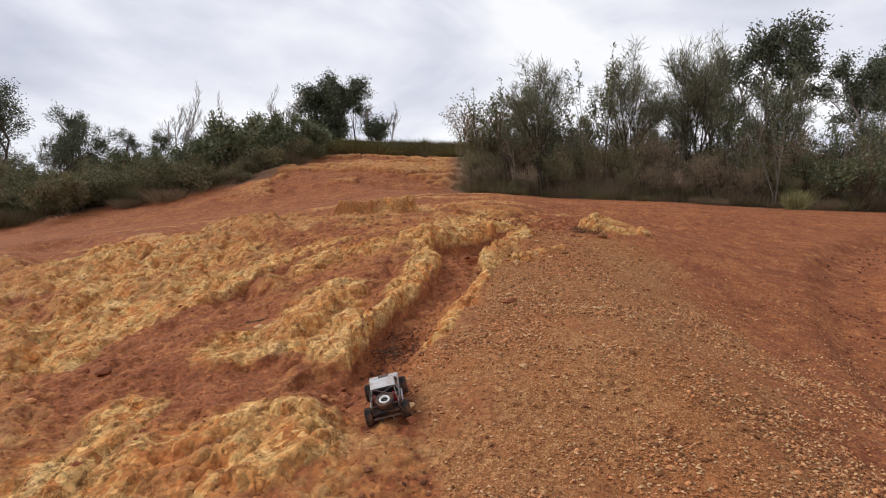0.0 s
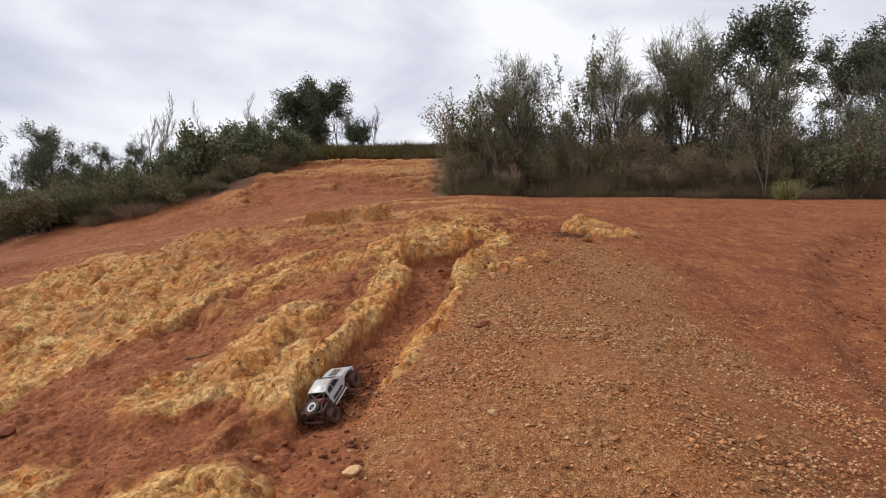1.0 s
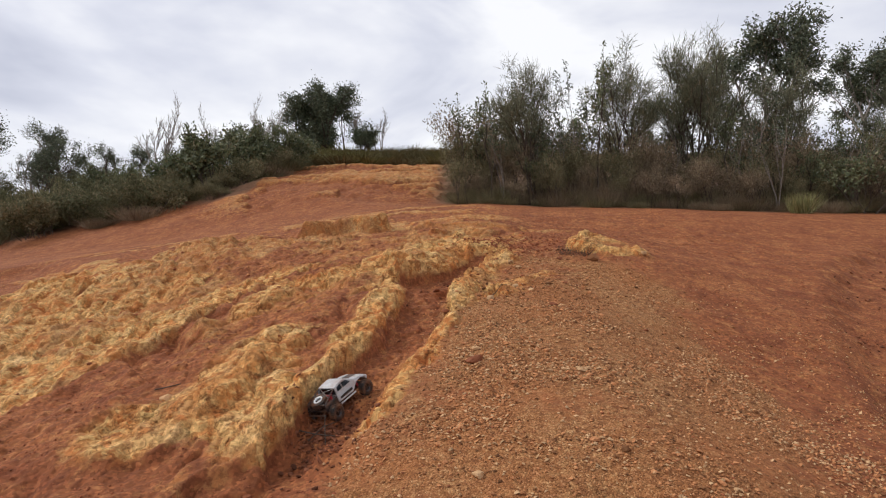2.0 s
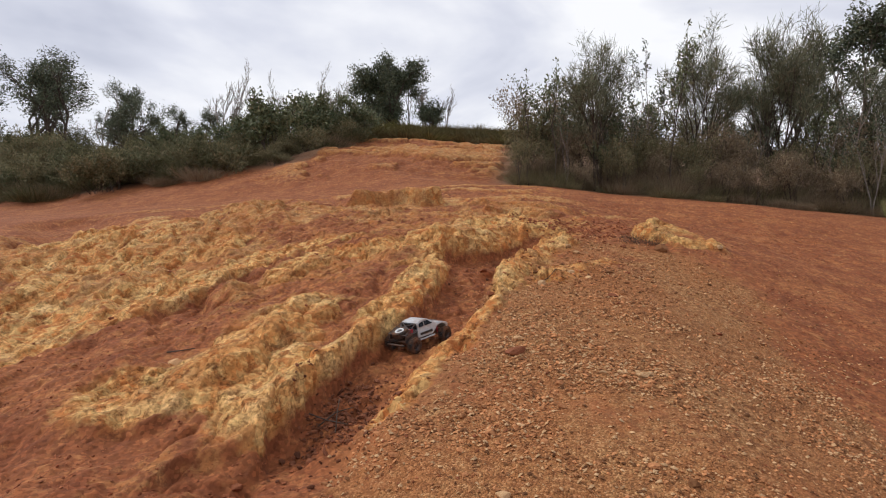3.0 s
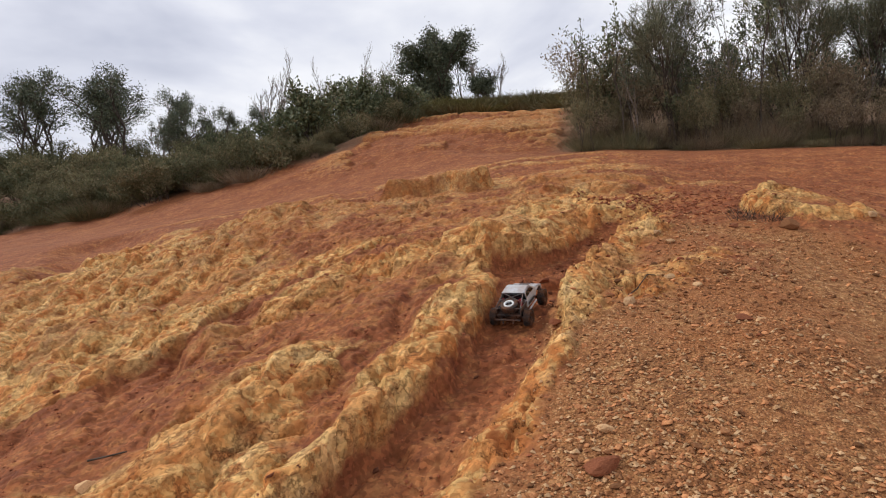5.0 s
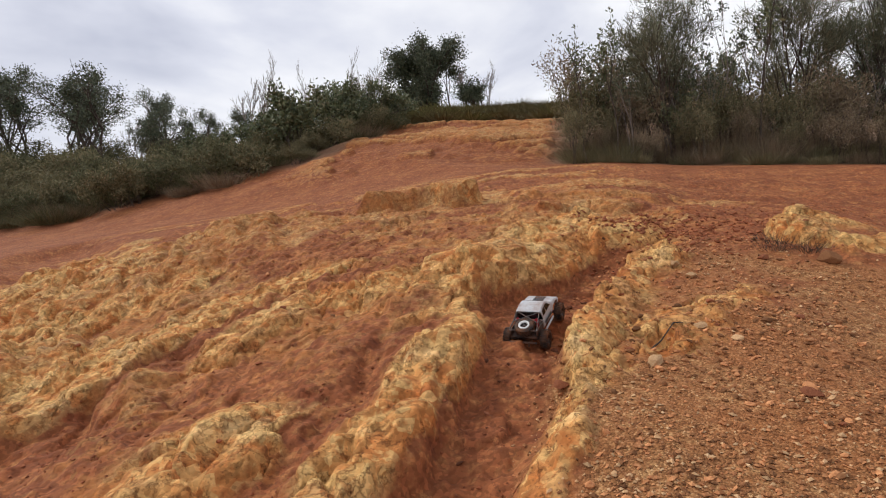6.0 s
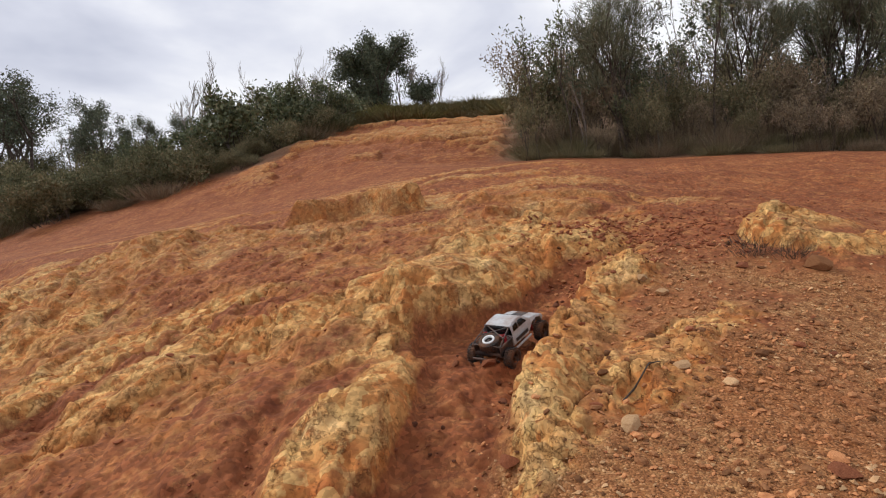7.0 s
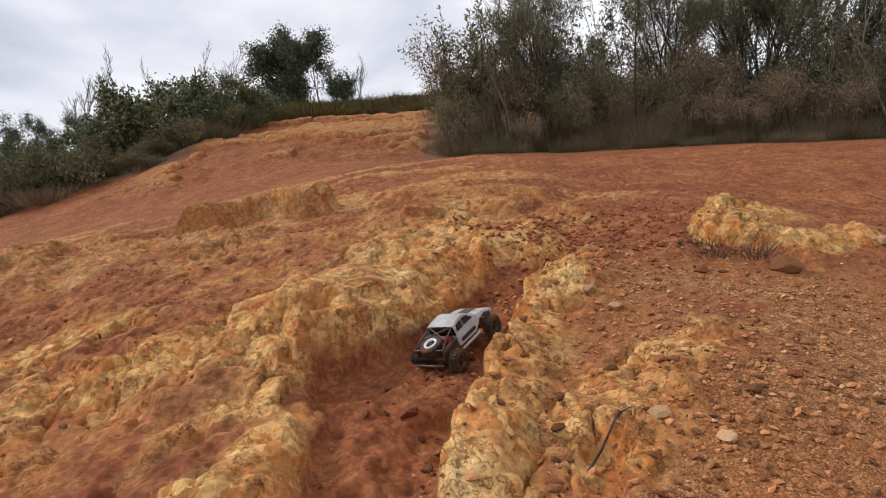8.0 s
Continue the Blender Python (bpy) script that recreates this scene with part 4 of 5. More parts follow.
def wheel_parts(root, rim_mat, radius=0.082, half=0.036, side=1):
    """A knobbly tyre on a beadlock rim, its axle along x."""
    bm = lathe(bmesh.new(), [(-half * 0.8, radius * 0.55), (-half, radius * 0.72), (-half * 0.9, radius * 0.9), (-half * 0.6, radius * 0.95), (half * 0.6, radius * 0.95),
                             (half * 0.9, radius * 0.9), (half, radius * 0.72), (half * 0.8, radius * 0.55)], 28)
    for k in range(22):
        w = k * math.tau / 22
        for s in (-1, 1):
            m = Matrix.Rotation(w + s * 0.07, 4, "X") @ Matrix.Translation((s * half * 0.45, 0, radius * 0.95))
            box(bm, -half * 0.42, -0.006, -0.006, half * 0.42, 0.006, 0.006, 0, m)
    tyre = part("tyre", bm, RUBBER, root)
    bm = lathe(bmesh.new(), [(-half * 0.7, radius * 0.56), (-half * 0.2, radius * 0.5), (half * 0.3, radius * 0.5), (half * 0.78, radius * 0.57), (half * 0.8, radius * 0.5), (half * 0.2, radius * 0.4)], 24)
    for k in range(6):
        w = k * math.tau / 6
        box(bm, -0.004, -0.006, 0.008, 0.004, 0.006, radius * 0.5, 0.001, Matrix.Rotation(w, 4, "X") @ Matrix.Translation((half * 0.25 * side, 0, 0)))
    rod(bm, (-half * 0.6, 0, 0), (half * 0.75, 0, 0), 0.011, 10)
    part("rim", bm, rim_mat, root)
    return tyre


def build_truck():
    truck = tagged(new("rc_truck"), "silver radio-controlled rock truck with muddy black tyres", "toy truck")
    # the tub and skid plate
    bm = box(bmesh.new(), -0.085, -0.27, 0.085, 0.085, 0.30, 0.125, 0.008)
    box(bm, -0.05, -0.22, 0.07, 0.05, 0.24, 0.09, 0.006)
    part("chassis", bm, PLASTIC, truck)
    # cab shell: side outline swept across, narrower towards the roof
    outline = [(0.335, 0.135), (0.345, 0.165), (0.325, 0.192), (0.235, 0.222), (0.145, 0.236), (0.06, 0.290), (0.02, 0.300), (-0.05, 0.300), (-0.125, 0.283),
               (-0.135, 0.215), (-0.130, 0.125), (0.10, 0.118), (0.13, 0.150), (0.165, 0.188), (0.24, 0.198), (0.30, 0.175), (0.315, 0.135)]
    bm = bmesh.new()
    half = lambda z: 0.142 - 0.038 * max(0.0, (z - 0.20) / 0.11) - 0.010 * max(0.0, (0.16 - z) / 0.04)
    lv = [bm.verts.new((-half(z), y, z)) for y, z in outline]
    rv = [bm.verts.new((half(z), y, z)) for y, z in outline]
    k = len(outline)
    for i in range(k):
        j = (i + 1) % k
        if i == 8:
            continue
        bm.faces.new((lv[i], lv[j], rv[j], rv[i]))
    bm.faces.new(lv)
    bm.faces.new(rv[::-1])
    bmesh.ops.recalc_face_normals(bm, faces=bm.faces)
    sharp = [e for e in bm.edges if abs(e.verts[0].co.x - e.verts[1].co.x) < 0.02]
    bmesh.ops.bevel(bm, geom=sharp, offset=0.010, segments=3, affect="EDGES", profile=0.6)
    bmesh.ops.triangulate(bm, faces=[f for f in bm.faces if len(f.verts) > 4])
    for f in bm.faces:
        f.smooth = abs(f.normal.x) < 0.9
    body = part("cab_shell", bm, SILVER, truck)
    # glass, vents and trim on the shell
    bm = bmesh.new()
    w0, w1 = 0.108, 0.094
    q = [bm.verts.new(c) for c in ((-w0, 0.142, 0.2405), (w0, 0.142, 0.2405), (w1, 0.066, 0.2895), (-w1, 0.066, 0.2895))]
    bm.faces.new(q)
    bmesh.ops.solidify(bm, geom=bm.faces[:], thickness=0.004)
    part("windscreen", bm, TINT, body, "dark windscreen")
    for s in (-1, 1):
        for pane in (((0.10, 0.236), (0.048, 0.278), (-0.015, 0.284), (-0.02, 0.236)), ((-0.035, 0.236), (-0.03, 0.283), (-0.095, 0.274), (-0.108, 0.236))):
            bm = bmesh.new()
            bm.faces.new([bm.verts.new((s * (half(z) + 0.0035), y, z)) for y, z in pane])
            bmesh.ops.solidify(bm, geom=bm.faces[:], thickness=0.003)
            part("side_window", bm, TINT, body, "dark side window")
        bm = bmesh.new()
        box(bm, -0.003, -0.10, 0.150, 0.003, 0.085, 0.176, 0.002, Matrix.Translation((s * 0.142, 0, 0)))
        part("side_stripe", bm, PLASTIC, body, "black stripe along the door")
        bm = rod(bmesh.new(), (s * 0.146, -0.13, 0.108), (s * 0.146, 0.11, 0.108), 0.009)
        part("rock_slider", bm, SILVER, truck)
        bm = box(bmesh.new(), s * 0.125 - 0.02, 0.331, 0.15, s * 0.125 + 0.005, 0.35, 0.178, 0.004)
        part("headlight", bm, WHITE, body)
    bm = bmesh.new()
    for k in range(5):
        box(bm, -0.05, 0.165 + 0.024 * k, 0.2325 - 0.0045 * k, 0.05, 0.179 + 0.024 * k, 0.2375 - 0.0045 * k, 0.001)
    part("bonnet_vent", bm, PLASTIC, body, "black slatted bonnet vent")
    # open bed with cage, red fittings and the spare wheel
    for s in (-1, 1):
        for a, b in (((s * 0.10, -0.12, 0.276), (s * 0.125, -0.315, 0.205)), ((s * 0.13, -0.13, 0.20), (s * 0.125, -0.315, 0.205)), ((s * 0.125, -0.315, 0.205), (s * 0.11, -0.30, 0.11)),
                     ((s * 0.112, -0.2, 0.255), (s * 0.13, -0.14, 0.19))):
            part("cage_bar", rod(bmesh.new(), a, b, 0.0042), STEEL, truck, "grey roll cage tube")
        bm = box(bmesh.new(), s * 0.118 - 0.006, -0.31, 0.115, s * 0.118 + 0.006, -0.13, 0.19, 0.004)
        part("bed_side", bm, PLASTIC, truck, "dark muddy bed side")
        part("shock_absorber", rod(rod(bmesh.new(), (s * 0.105, -0.19, 0.11), (s * 0.085, -0.17, 0.24), 0.012), (s * 0.105, -0.19, 0.11), (s * 0.085, -0.17, 0.175), 0.016), RED, truck, "red coil shock absorber")
        part("shock_absorber", rod(bmesh.new(), (s * 0.105, 0.21, 0.09), (s * 0.085, 0.20, 0.18), 0.014), RED, truck)
        part("trailing_arm", rod(bmesh.new(), (s * 0.07, 0.0, 0.095), (s * 0.11, -0.24, 0.082), 0.009), PLASTIC, truck)
    for a, b in (((-0.10, -0.12, 0.276), (0.10, -0.12, 0.276)), ((-0.10, -0.12, 0.276), (0.118, -0.24, 0.24)), ((0.10, -0.12, 0.276), (-0.118, -0.24, 0.24)), ((-0.125, -0.315, 0.205), (0.125, -0.315, 0.205))):
        part("cage_bar", rod(bmesh.new(), a, b, 0.0042), STEEL, truck, "grey roll cage tube")
    part("bed_floor", box(bmesh.new(), -0.115, -0.31, 0.118, 0.115, -0.12, 0.14, 0.006), PLASTIC, truck)
    part("bulkhead", box(bmesh.new(), -0.10, -0.128, 0.13, 0.10, -0.118, 0.270, 0.004), TINT, truck, "black bulkhead behind the cab")
    part("brace", box(bmesh.new(), -0.07, -0.175, 0.205, 0.07, -0.15, 0.225, 0.004), RED, truck, "red cross brace")
    part("motor_cover", box(bmesh.new(), -0.05, -0.21, 0.14, 0.05, -0.15, 0.195, 0.01), RED, truck, "red motor cover")
    part("rear_axle", rod(rod(bmesh.new(), (-0.16, -0.24, 0.082), (0.16, -0.24, 0.082), 0.016), (0, -0.27, 0.082), (0, -0.20, 0.082), 0.034, 12), PLASTIC, truck)
    part("front_axle", rod(rod(bmesh.new(), (-0.16, 0.24, 0.082), (0.16, 0.24, 0.082), 0.014), (0, 0.21, 0.082), (0, 0.27, 0.082), 0.03, 12), PLASTIC, truck)
    bm = rod(bmesh.new(), (-0.12, -0.345, 0.10), (0.12, -0.345, 0.10), 0.009)
    for s in (-1, 1):
        rod(bm, (s * 0.07, -0.345, 0.10), (s * 0.06, -0.27, 0.10), 0.007)
        rod(bm, (s * 0.05, -0.345, 0.10), (s * 0.05, -0.355, 0.065), 0.007)
    part("rear_bumper", bm, PLASTIC, truck)
    bm = rod(bmesh.new(), (-0.10, 0.36, 0.115), (0.10, 0.36, 0.115), 0.009)
    for s in (-1, 1):
        rod(bm, (s * 0.06, 0.36, 0.115), (s * 0.06, 0.28, 0.11), 0.007)
    part("front_bumper", bm, PLASTIC, truck)
    spare = new("spare_wheel")
    spare.parent = truck
    spare.matrix_basis = Matrix.Translation((0, -0.262, 0.205)) @ Matrix.Rotation(radians(14), 4, "X") @ Matrix.Rotation(radians(-90), 4, "Y")
    wheel_parts(spare, PLASTIC, 0.086, 0.034)
    bm = lathe(bmesh.new(), [(0.020, 0.034), (0.034, 0.034), (0.037, 0.037), (0.037, 0.046), (0.034, 0.049), (0.020, 0.049)], 32)
    part("beadlock_ring", bm, WHITE, spare, "white beadlock ring")
    wheels = []
    for s in (-1, 1):
        for y in (-0.24, 0.24):
            w = new("wheel")
            w.parent = truck
            w.location = (s * 0.168, y, 0.082)
            wheel_parts(w, PLASTIC, side=s)
            wheels.append(w)
    truck.scale = (0.91, 0.91, 0.91)
    return truck, wheels


TRUCK, WHEELS = build_truck()

# seconds, place along the rut (x, y), heading, extra nose-up pitch, roll to the right, lift
DRIVE = [
    (0.0, -0.46, 5.30, 4, 4, -13, 0.0), (0.3, -0.59, 5.78, -2, 7, -8, 0.0), (0.5, -0.62, 6.12, -14, 11, -4, 0.0), (0.8, -0.65, 6.50, -26, 11, -7, 0.0), (1.0, -0.64, 6.70, -30, 13, -9, 0.0),
    (1.2, -0.62, 6.89, -29, 11, -7, 0.0), (1.7, -0.50, 7.27, -34, 6, -6, 0.0), (2.3, -0.40, 7.66, -35, 7, -6, 0.0), (2.5, -0.30, 7.88, -37, 9, -9, 0.01), (2.8, -0.16, 8.02, -36, 5, -6, 0.01),
    (3.0, -0.11, 8.36, -36, 2, -3, 0.0), (3.3, -0.10, 8.74, -21, 4, 0, 0.0), (3.5, -0.03, 8.82, -16, 5, 1, 0.0), (3.8, 0.03, 9.24, -22, 3, -1, 0.0), (4.0, 0.09, 9.38, -26, 3, -3, 0.0),
    (4.2, 0.15, 9.46, -24, 3, -2, 0.0), (4.7, 0.20, 9.88, -19, 3, 0, 0.0), (5.3, 0.26, 10.38, -10, 3, 0, 0.0), (5.5, 0.265, 10.60, -9, 3, 0, 0.0), (5.8, 0.31, 10.66, -12, 5, 0, 0.0),
    (6.0, 0.36, 10.82, -16, 7, 0, 0.0), (6.2, 0.42, 11.00, -16, 14, 2, 0.02), (6.5, 0.50, 11.08, -22, 17, 4, 0.03), (6.8, 0.56, 11.12, -28, 12, 4, 0.01), (7.0, 0.57, 11.23, -31, 10, 2, 0.0),
    (7.5, 0.62, 11.45, -38, 6, -1, 0.0), (7.7, 0.665, 11.57, -38, 7, -2, 0.0), (8.0, 0.74, 11.79, -38, 8, -4, 0.0),
]


def drive_rows():
    """Stands the truck on the ground under its wheels at each time; turns the wheels by the way it has gone."""
    rows, roll, turned, before = [], [], 0.0, None
    for t, x, y, heading, nose, lean, lift in DRIVE:
        a = radians(heading)
        f, s = Vector((-math.sin(a), math.cos(a), 0)), Vector((math.cos(a), math.sin(a), 0))
        spot = lambda u, v: ground_z(x + f.x * u + s.x * v, y + f.y * u + s.y * v)
        fz = (spot(0.24, 0.15) + spot(0.24, -0.15)) / 2
        rz = (spot(-0.24, 0.15) + spot(-0.24, -0.15)) / 2
        pitch = math.degrees(math.atan2(fz - rz, 0.48))
        pitch = max(4.0, min(pitch, 22.0)) + nose
        z = min(rz + 0.24 * math.tan(radians(pitch)), max(fz, rz) + 0.05) if nose > 10 else (fz + rz) / 2
        rows.append((t, pose(x, y, z + lift + 0.006, pitch, lean, heading)))
        if before is not None:
            turned -= math.hypot(x - before[0], y - before[1]) / 0.082
        roll.append((t, math.degrees(turned)))
        before = (x, y)
    return rows, roll


def motions():
    rows, roll = drive_rows()
    walk(TRUCK, rows)
    for w in WHEELS:
        spins = [roll[0]]
        for t, a in roll[1:]:
            t0, a0 = spins[-1]
            n = max(1, math.ceil(abs(a - a0) / 80))
            spins += [(t0 + (t - t0) * k / n, a0 + (a - a0) * k / n) for k in range(1, n + 1)]
        walk(w, [(t, Matrix.Translation(w.location.copy()) @ Matrix.Rotation(radians(a), 4, "X")) for t, a in spins])


# ---- loose stones ----
def stone_arrays(centres, sizes, seed, flat=0.65, small=False):
    """Corners and faces of many small uneven stones, twenty faces each, or eight where they are tiny."""
    r = np.random.default_rng(seed)
    g = (1 + 5 ** 0.5) / 2
    ico = np.array([(-1, g, 0), (1, g, 0), (-1, -g, 0), (1, -g, 0), (0, -1, g), (0, 1, g), (0, -1, -g), (0, 1, -g), (g, 0, -1), (g, 0, 1), (-g, 0, -1), (-g, 0, 1)]) / 1.9
    tri = np.array([(0, 11, 5), (0, 5, 1), (0, 1, 7), (0, 7, 10), (0, 10, 11), (1, 5, 9), (5, 11, 4), (11, 10, 2), (10, 7, 6), (7, 1, 8),
                    (3, 9, 4), (3, 4, 2), (3, 2, 6), (3, 6, 8), (3, 8, 9), (4, 9, 5), (2, 4, 11), (6, 2, 10), (8, 6, 7), (9, 8, 1)])
    if small:
        ico = np.array([(1, 0, 0), (-1, 0, 0), (0, 1, 0), (0, -1, 0), (0, 0, 1), (0, 0, -1.0)])
        tri = np.array([(0, 2, 4), (2, 1, 4), (1, 3, 4), (3, 0, 4), (2, 0, 5), (1, 2, 5), (3, 1, 5), (0, 3, 5)])
    n, m = len(centres), len(ico)
    v = ico[None] * r.uniform(0.62, 1.25, (n, m, 1))
    v = v * np.stack([r.uniform(0.75, 1.35, n), r.uniform(0.75, 1.2, n), np.full(n, flat) * r.uniform(0.7, 1.2, n)], -1)[:, None]
    a = r.uniform(0, math.tau, n)
    ca, sa = np.cos(a)[:, None], np.sin(a)[:, None]
    v = np.stack([v[..., 0] * ca - v[..., 1] * sa, v[..., 0] * sa + v[..., 1] * ca, v[..., 2]], -1)
    tip = r.normal(0, 0.35, n)[:, None]
    v[..., 2] += v[..., 0] * tip
    v = v * np.asarray(sizes)[:, None, None] + np.asarray(centres)[:, None]
    faces = (m * np.arange(n))[:, None, None] + tri[None]
    return v.reshape(-1, 3), faces.reshape(-1, 3)


def field(values, x, y):
    """Looks a grid of values up at many places."""
    i = np.clip(np.searchsorted(GX, x) - 1, 0, len(GX) - 2)
    j = np.clip(np.searchsorted(GY, y) - 1, 0, len(GY) - 2)
    fx, fy = (x - GX[i]) / (GX[i + 1] - GX[i]), (y - GY[j]) / (GY[j + 1] - GY[j])
    return (values[j, i] * (1 - fx) + values[j, i + 1] * fx) * (1 - fy) + (values[j + 1, i] * (1 - fx) + values[j + 1, i + 1] * fx) * fy


def scatter(name, label, count, mask, x0, x1, y0, y1, lo, hi, power, mat, seed, sink=0.25, small=False):
    """Strews stones of lo to hi metres where mask(x, y) says how likely they are."""
    r = np.random.default_rng(seed)
    x, y = r.uniform(x0, x1, count * 4), y0 + (y1 - y0) * r.uniform(0, 1, count * 4) ** 1.4
    keep = r.uniform(0, 1, count * 4) < mask(x, y)
    x, y = x[keep][:count], y[keep][:count]
    s = lo + (hi - lo) * r.uniform(0, 1, len(x)) ** power
    z = field(MZ, x, y) + s * sink
    v, f = stone_arrays(np.stack([x, y, z], -1), s, seed, 0.65, small)
    return tagged(new(name, mesh_from(name, v, f, mat, False)), label, "gravel", kind="stuff")


def clumpy(x, y, seed, scale=1.4):
    return smooth(-0.35, 0.35, fbm(x * scale, y * scale, 3, seed))


def on_dome(x, y):
    side = 0.4 * smooth(1.2, 2.8, x) * smooth(12.5, 9.5, y)
    return np.clip(field(M_GRAVEL, x, y) + side, 0, 1) * (0.12 + 0.88 * clumpy(x, y, 301) ** 1.5) * (0.3 + 0.7 * smooth(9.8, 6.8, y))


def in_clay(x, y):
    return (1 - np.clip(field(M_ROCK, x, y) * 1.6, 0, 1)) * (1 - field(M_GRAVEL, x, y)) * clumpy(x, y, 303, 2.2) ** 2


def on_slide(x, y):
    """The fan of broken stone beside the upper end of the rut."""
    return np.maximum(mound(x, y, 1.75, 10.6, 0.9, 1.3), mound(x, y, 1.7, 12.6, 0.7, 0.8)) * (1 - 0.7 * np.clip(field(M_ROCK, x, y), 0, 1))


def in_rut(x, y):
    d, side, s = along(x, y, RUT)
    return smooth(0.34, 0.15, d) * np.maximum(0.22, np.maximum(mound(x, y, -0.5, 7.0, 0.5, 0.55), mound(x, y, -0.6, 5.6, 0.9, 0.6)))


scatter("shale_gravel", "brown and pink shale gravel strewn over the dome", 46000, on_dome, -0.6, 6.5, 3.2, 13.0, 0.005, 0.021, 2.4, PEBBLE, 401, small=True)
scatter("pale_gravel", "pale flakes of stone strewn over the dome", 15000, on_dome, -0.6, 6.5, 3.2, 13.0, 0.005, 0.022, 2.6, PALE_STONE, 402, small=True)
scatter("clay_crumbs", "red clay crumbs and ironstone bits on bare ground", 26000, in_clay, -9.5, 7.5, 3.2, 17.0, 0.004, 0.02, 3.2, RED_STONE, 403, small=True)
scatter("broken_stone", "broken tan and red stone in a loose slide", 3600, on_slide, 0.4, 3.8, 8.5, 14.5, 0.005, 0.026, 2.8, PEBBLE, 404)
scatter("rut_rubble", "dark rubble lying in the floor of the rut", 900, in_rut, -1.6, 1.6, 4.0, 13.2, 0.008, 0.035, 2.0, DARK_STONE, 405)
scatter("pool_rubble", "dark wet rubble and sticks in the rut", 900, lambda x, y: mound(x, y, -0.52, 7.05, 0.24, 0.36), -1.0, 0.1, 6.4, 7.8, 0.007, 0.032, 2.2, DARK_STONE, 408)
scatter("loose_pebbles", "larger loose pebbles scattered down the dome", 900, on_dome, -0.4, 5.5, 3.4, 12.0, 0.012, 0.034, 2.6, PEBBLE, 409)
scatter("track_stones", "dark loose stones washed into the old track", 2600, lambda x, y: smooth(0.8, 0.2, along(x, y, HOLLOWS[-1][0])[0]) * clumpy(x, y, 311), 4.4, 12, 5.0, 17.0, 0.008, 0.035, 2.4, DARK_STONE, 406)
scatter("head_rubble", "dark red rubble at the head of the rut", 900, lambda x, y: mound(x, y, 1.9, 13.5, 0.9, 0.7), 0.6, 3.4, 12.2, 15.0, 0.008, 0.035, 2.2, RED_STONE, 407)


def rock_mesh(seed, rough=0.28):
    bm = bmesh.new()
    bmesh.ops.create_icosphere(bm, subdivisions=3, radius=0.5)
    for v in bm.verts:
        p = v.co * 2.2 + Vector((seed * 7.1, 0, 0))
        v.co *= 1 + rough * noise.noise(p) + 0.12 * noise.noise(p * 2.7)
    rng = random.Random(seed)
    for k in range(11):
        way = Vector((rng.gauss(0, 1), rng.gauss(0, 1), rng.gauss(0, 1))).normalized()
        cut = rng.uniform(0.30, 0.42)
        for v in bm.verts:
            over = v.co.dot(way) - cut
            if over > 0:
                v.co -= way * over
    me = bpy.data.meshes.new("rock")
    bm.to_mesh(me)
    bm.free()
    return me


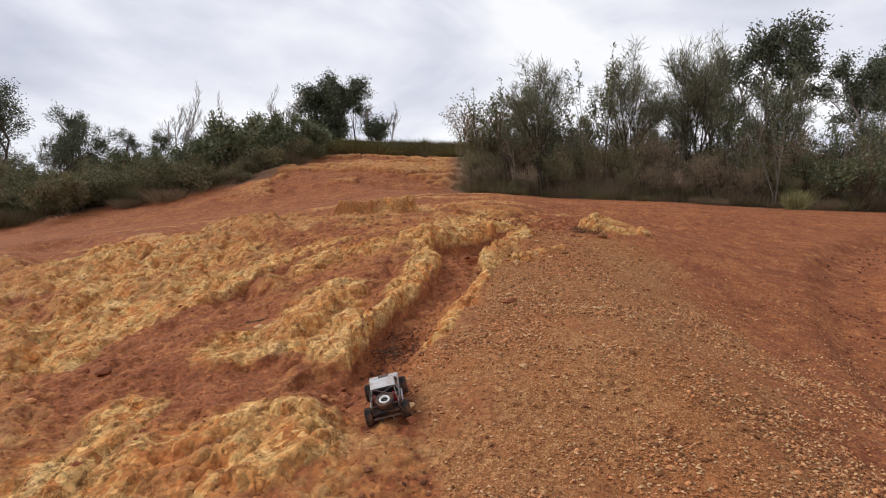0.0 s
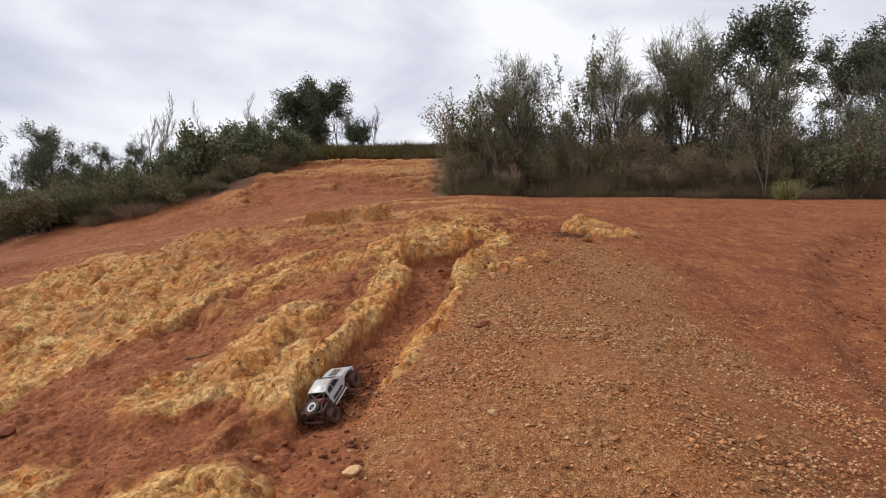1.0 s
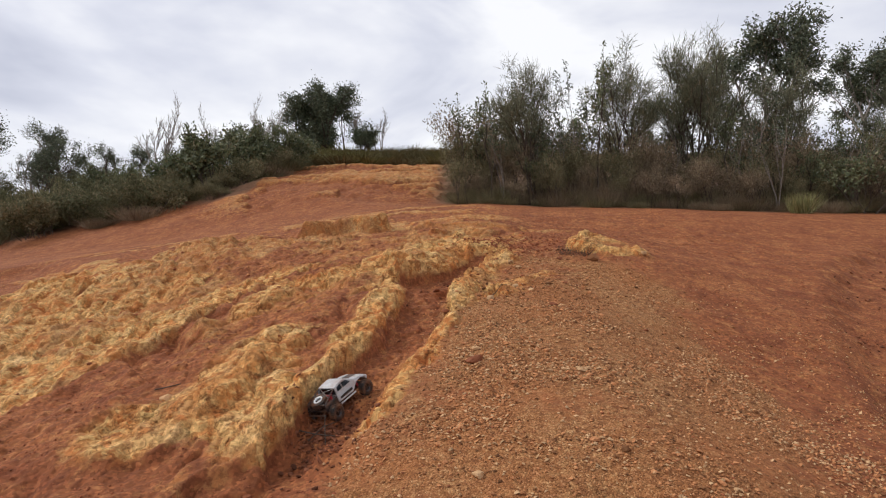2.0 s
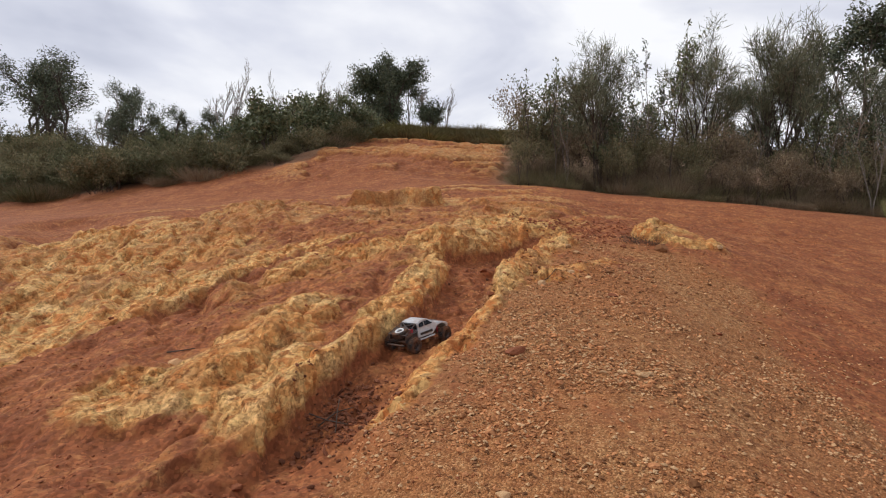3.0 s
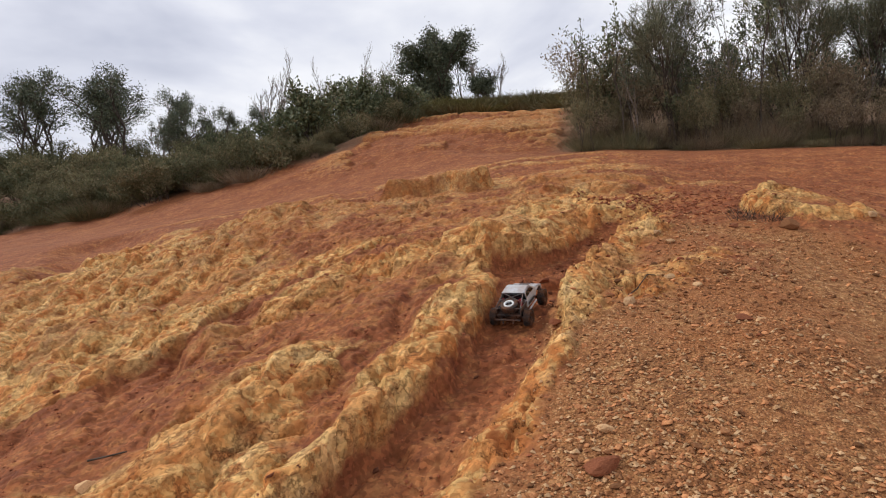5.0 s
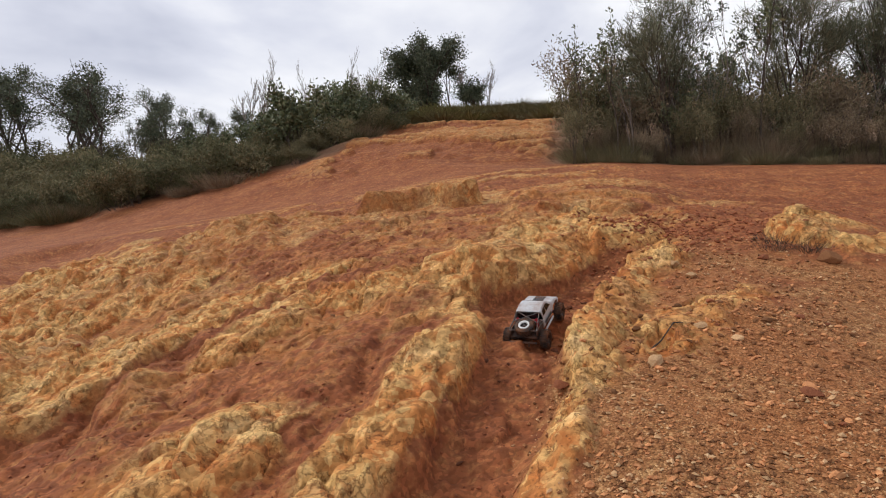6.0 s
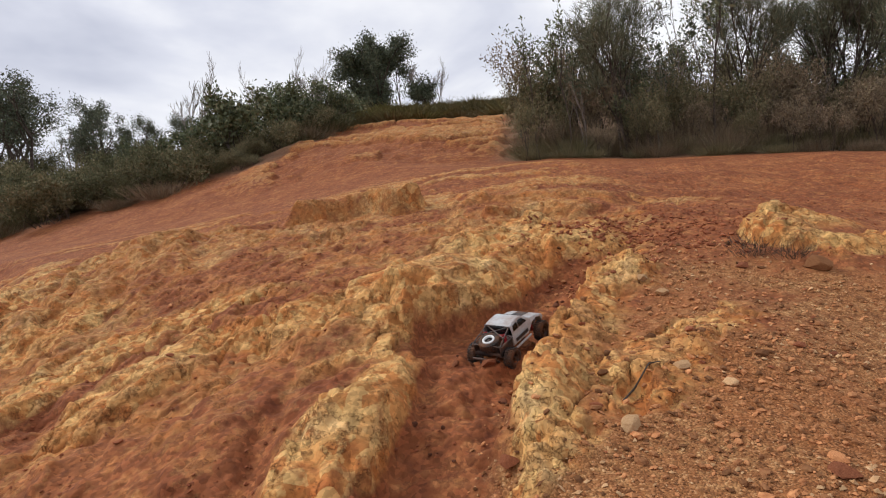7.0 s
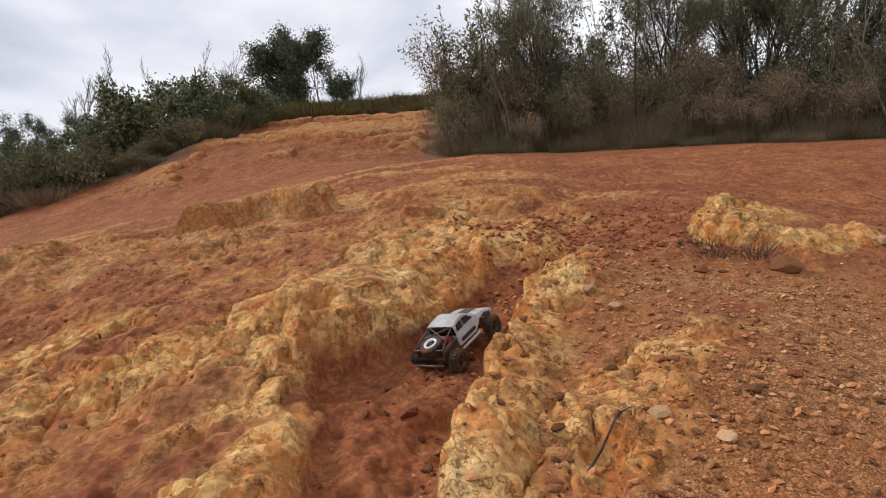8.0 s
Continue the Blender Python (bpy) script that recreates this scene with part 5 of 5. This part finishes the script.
def build_rocks():
    rng = random.Random(33)
    meshes = {}
    for mat in (PALE_STONE, RED_STONE, PEBBLE):
        for k in range(3):
            me = rock_mesh(len(meshes) + 1)
            me.materials.append(mat)
            meshes[(mat, k)] = me

    def rock(x, y, size, mat, label, flat=0.6):
        ob = tagged(new("rock", meshes[(mat, rng.randrange(3))]), label, "rock", "loose rocks")
        ob.matrix_basis = pose(x, y, ground_z(x, y) + size * flat * 0.16, rng.uniform(-14, 14), rng.uniform(-14, 14), rng.uniform(0, 360)) @ Matrix.Diagonal((size * rng.uniform(0.9, 1.35), size, size * flat, 1))

    red, tan, grey = "rough red ironstone lump lying on the clay", "pale tan sandstone block lying on the slope", "weathered brown stone half sunk in gravel"
    # the ones that can be told apart
    for x, y, s in ((1.68, 12.0, 0.11), (1.78, 11.75, 0.11), (1.55, 10.35, 0.10), (1.75, 10.15, 0.09), (1.15, 9.75, 0.12), (-2.28, 7.72, 0.14), (0.85, 7.8, 0.08), (4.1, 12.5, 0.13), (0.72, 5.55, 0.09), (-0.30, 5.25, 0.13)):
        rock(x, y, s, PALE_STONE, tan)
    for k in range(12):
        rock(rng.uniform(1.42, 1.85), rng.gauss(7.1, 0.05), rng.uniform(0.03, 0.075), PALE_STONE, "pale lichen-grey stone in a small heap on gravel")
    for x, y, s in ((0.80, 7.45, 0.15), (2.55, 12.2, 0.1), (1.9, 9.3, 0.12), (-0.95, 5.95, 0.12), (-1.0, 6.15, 0.09), (-0.85, 5.6, 0.1), (-0.25, 5.0, 0.12), (0.55, 9.7, 0.1), (0.42, 10.9, 0.12), (-3.6, 6.6, 0.2), (-3.9, 6.7, 0.13)):
        rock(x, y, s, RED_STONE, red)
    rock(3.1, 12.08, 0.2, PEBBLE, "rounded tan boulder beside the yellow outcrop", 0.85)
    for k in range(70):
        x, y = rng.uniform(0.8, 4.6), 4.0 + 8.5 * rng.random()
        rock(x, y, rng.uniform(0.03, 0.065), PEBBLE, grey)
    for k in range(45):
        x, y = rng.gauss(1.8, 0.6), rng.gauss(11.0, 1.3)
        if x > 0.95:
            rock(x, y, rng.uniform(0.04, 0.085), rng.choice((RED_STONE, PEBBLE, PEBBLE)), "angular stone in the loose slide")
    for k in range(60):
        x, y = rng.uniform(-6, -0.8), rng.uniform(4.5, 15)
        rock(x, y, rng.uniform(0.03, 0.08), rng.choice((RED_STONE, PEBBLE)), red)


build_rocks()


def stick(points, radius, label):
    """A dry twig lying on the ground."""
    rings = [(Vector((x, y, ground_z(x, y) + h)), radius * (1 - 0.15 * k)) for k, (x, y, h) in enumerate(points)]
    vs, fs = tube(rings)
    return tagged(new("stick", mesh_from("stick", [v[:] for v in vs], fs, BARK)), label, "stick", "dry sticks")


stick([(1.18, 10.12, 0.01), (1.26, 10.22, 0.05), (1.36, 10.30, 0.07), (1.45, 10.42, 0.03)], 0.007, "bent grey stick lying on stony ground")
stick([(-0.70, 6.95, 0.02), (-0.58, 7.02, 0.07), (-0.47, 7.12, 0.05)], 0.006, "dry stick fallen across the rut")
stick([(-0.52, 6.80, 0.02), (-0.55, 6.95, 0.10), (-0.57, 7.08, 0.14)], 0.005, "thin twig standing in the rut rubble")
stick([(-0.80, 7.05, 0.05), (-0.62, 6.92, 0.06), (-0.45, 6.88, 0.03)], 0.006, "dry stick fallen across the rut")
stick([(-2.55, 8.05, 0.015), (-2.42, 8.10, 0.02), (-2.30, 8.12, 0.015)], 0.008, "short pale stick lying on the clay")


motions()
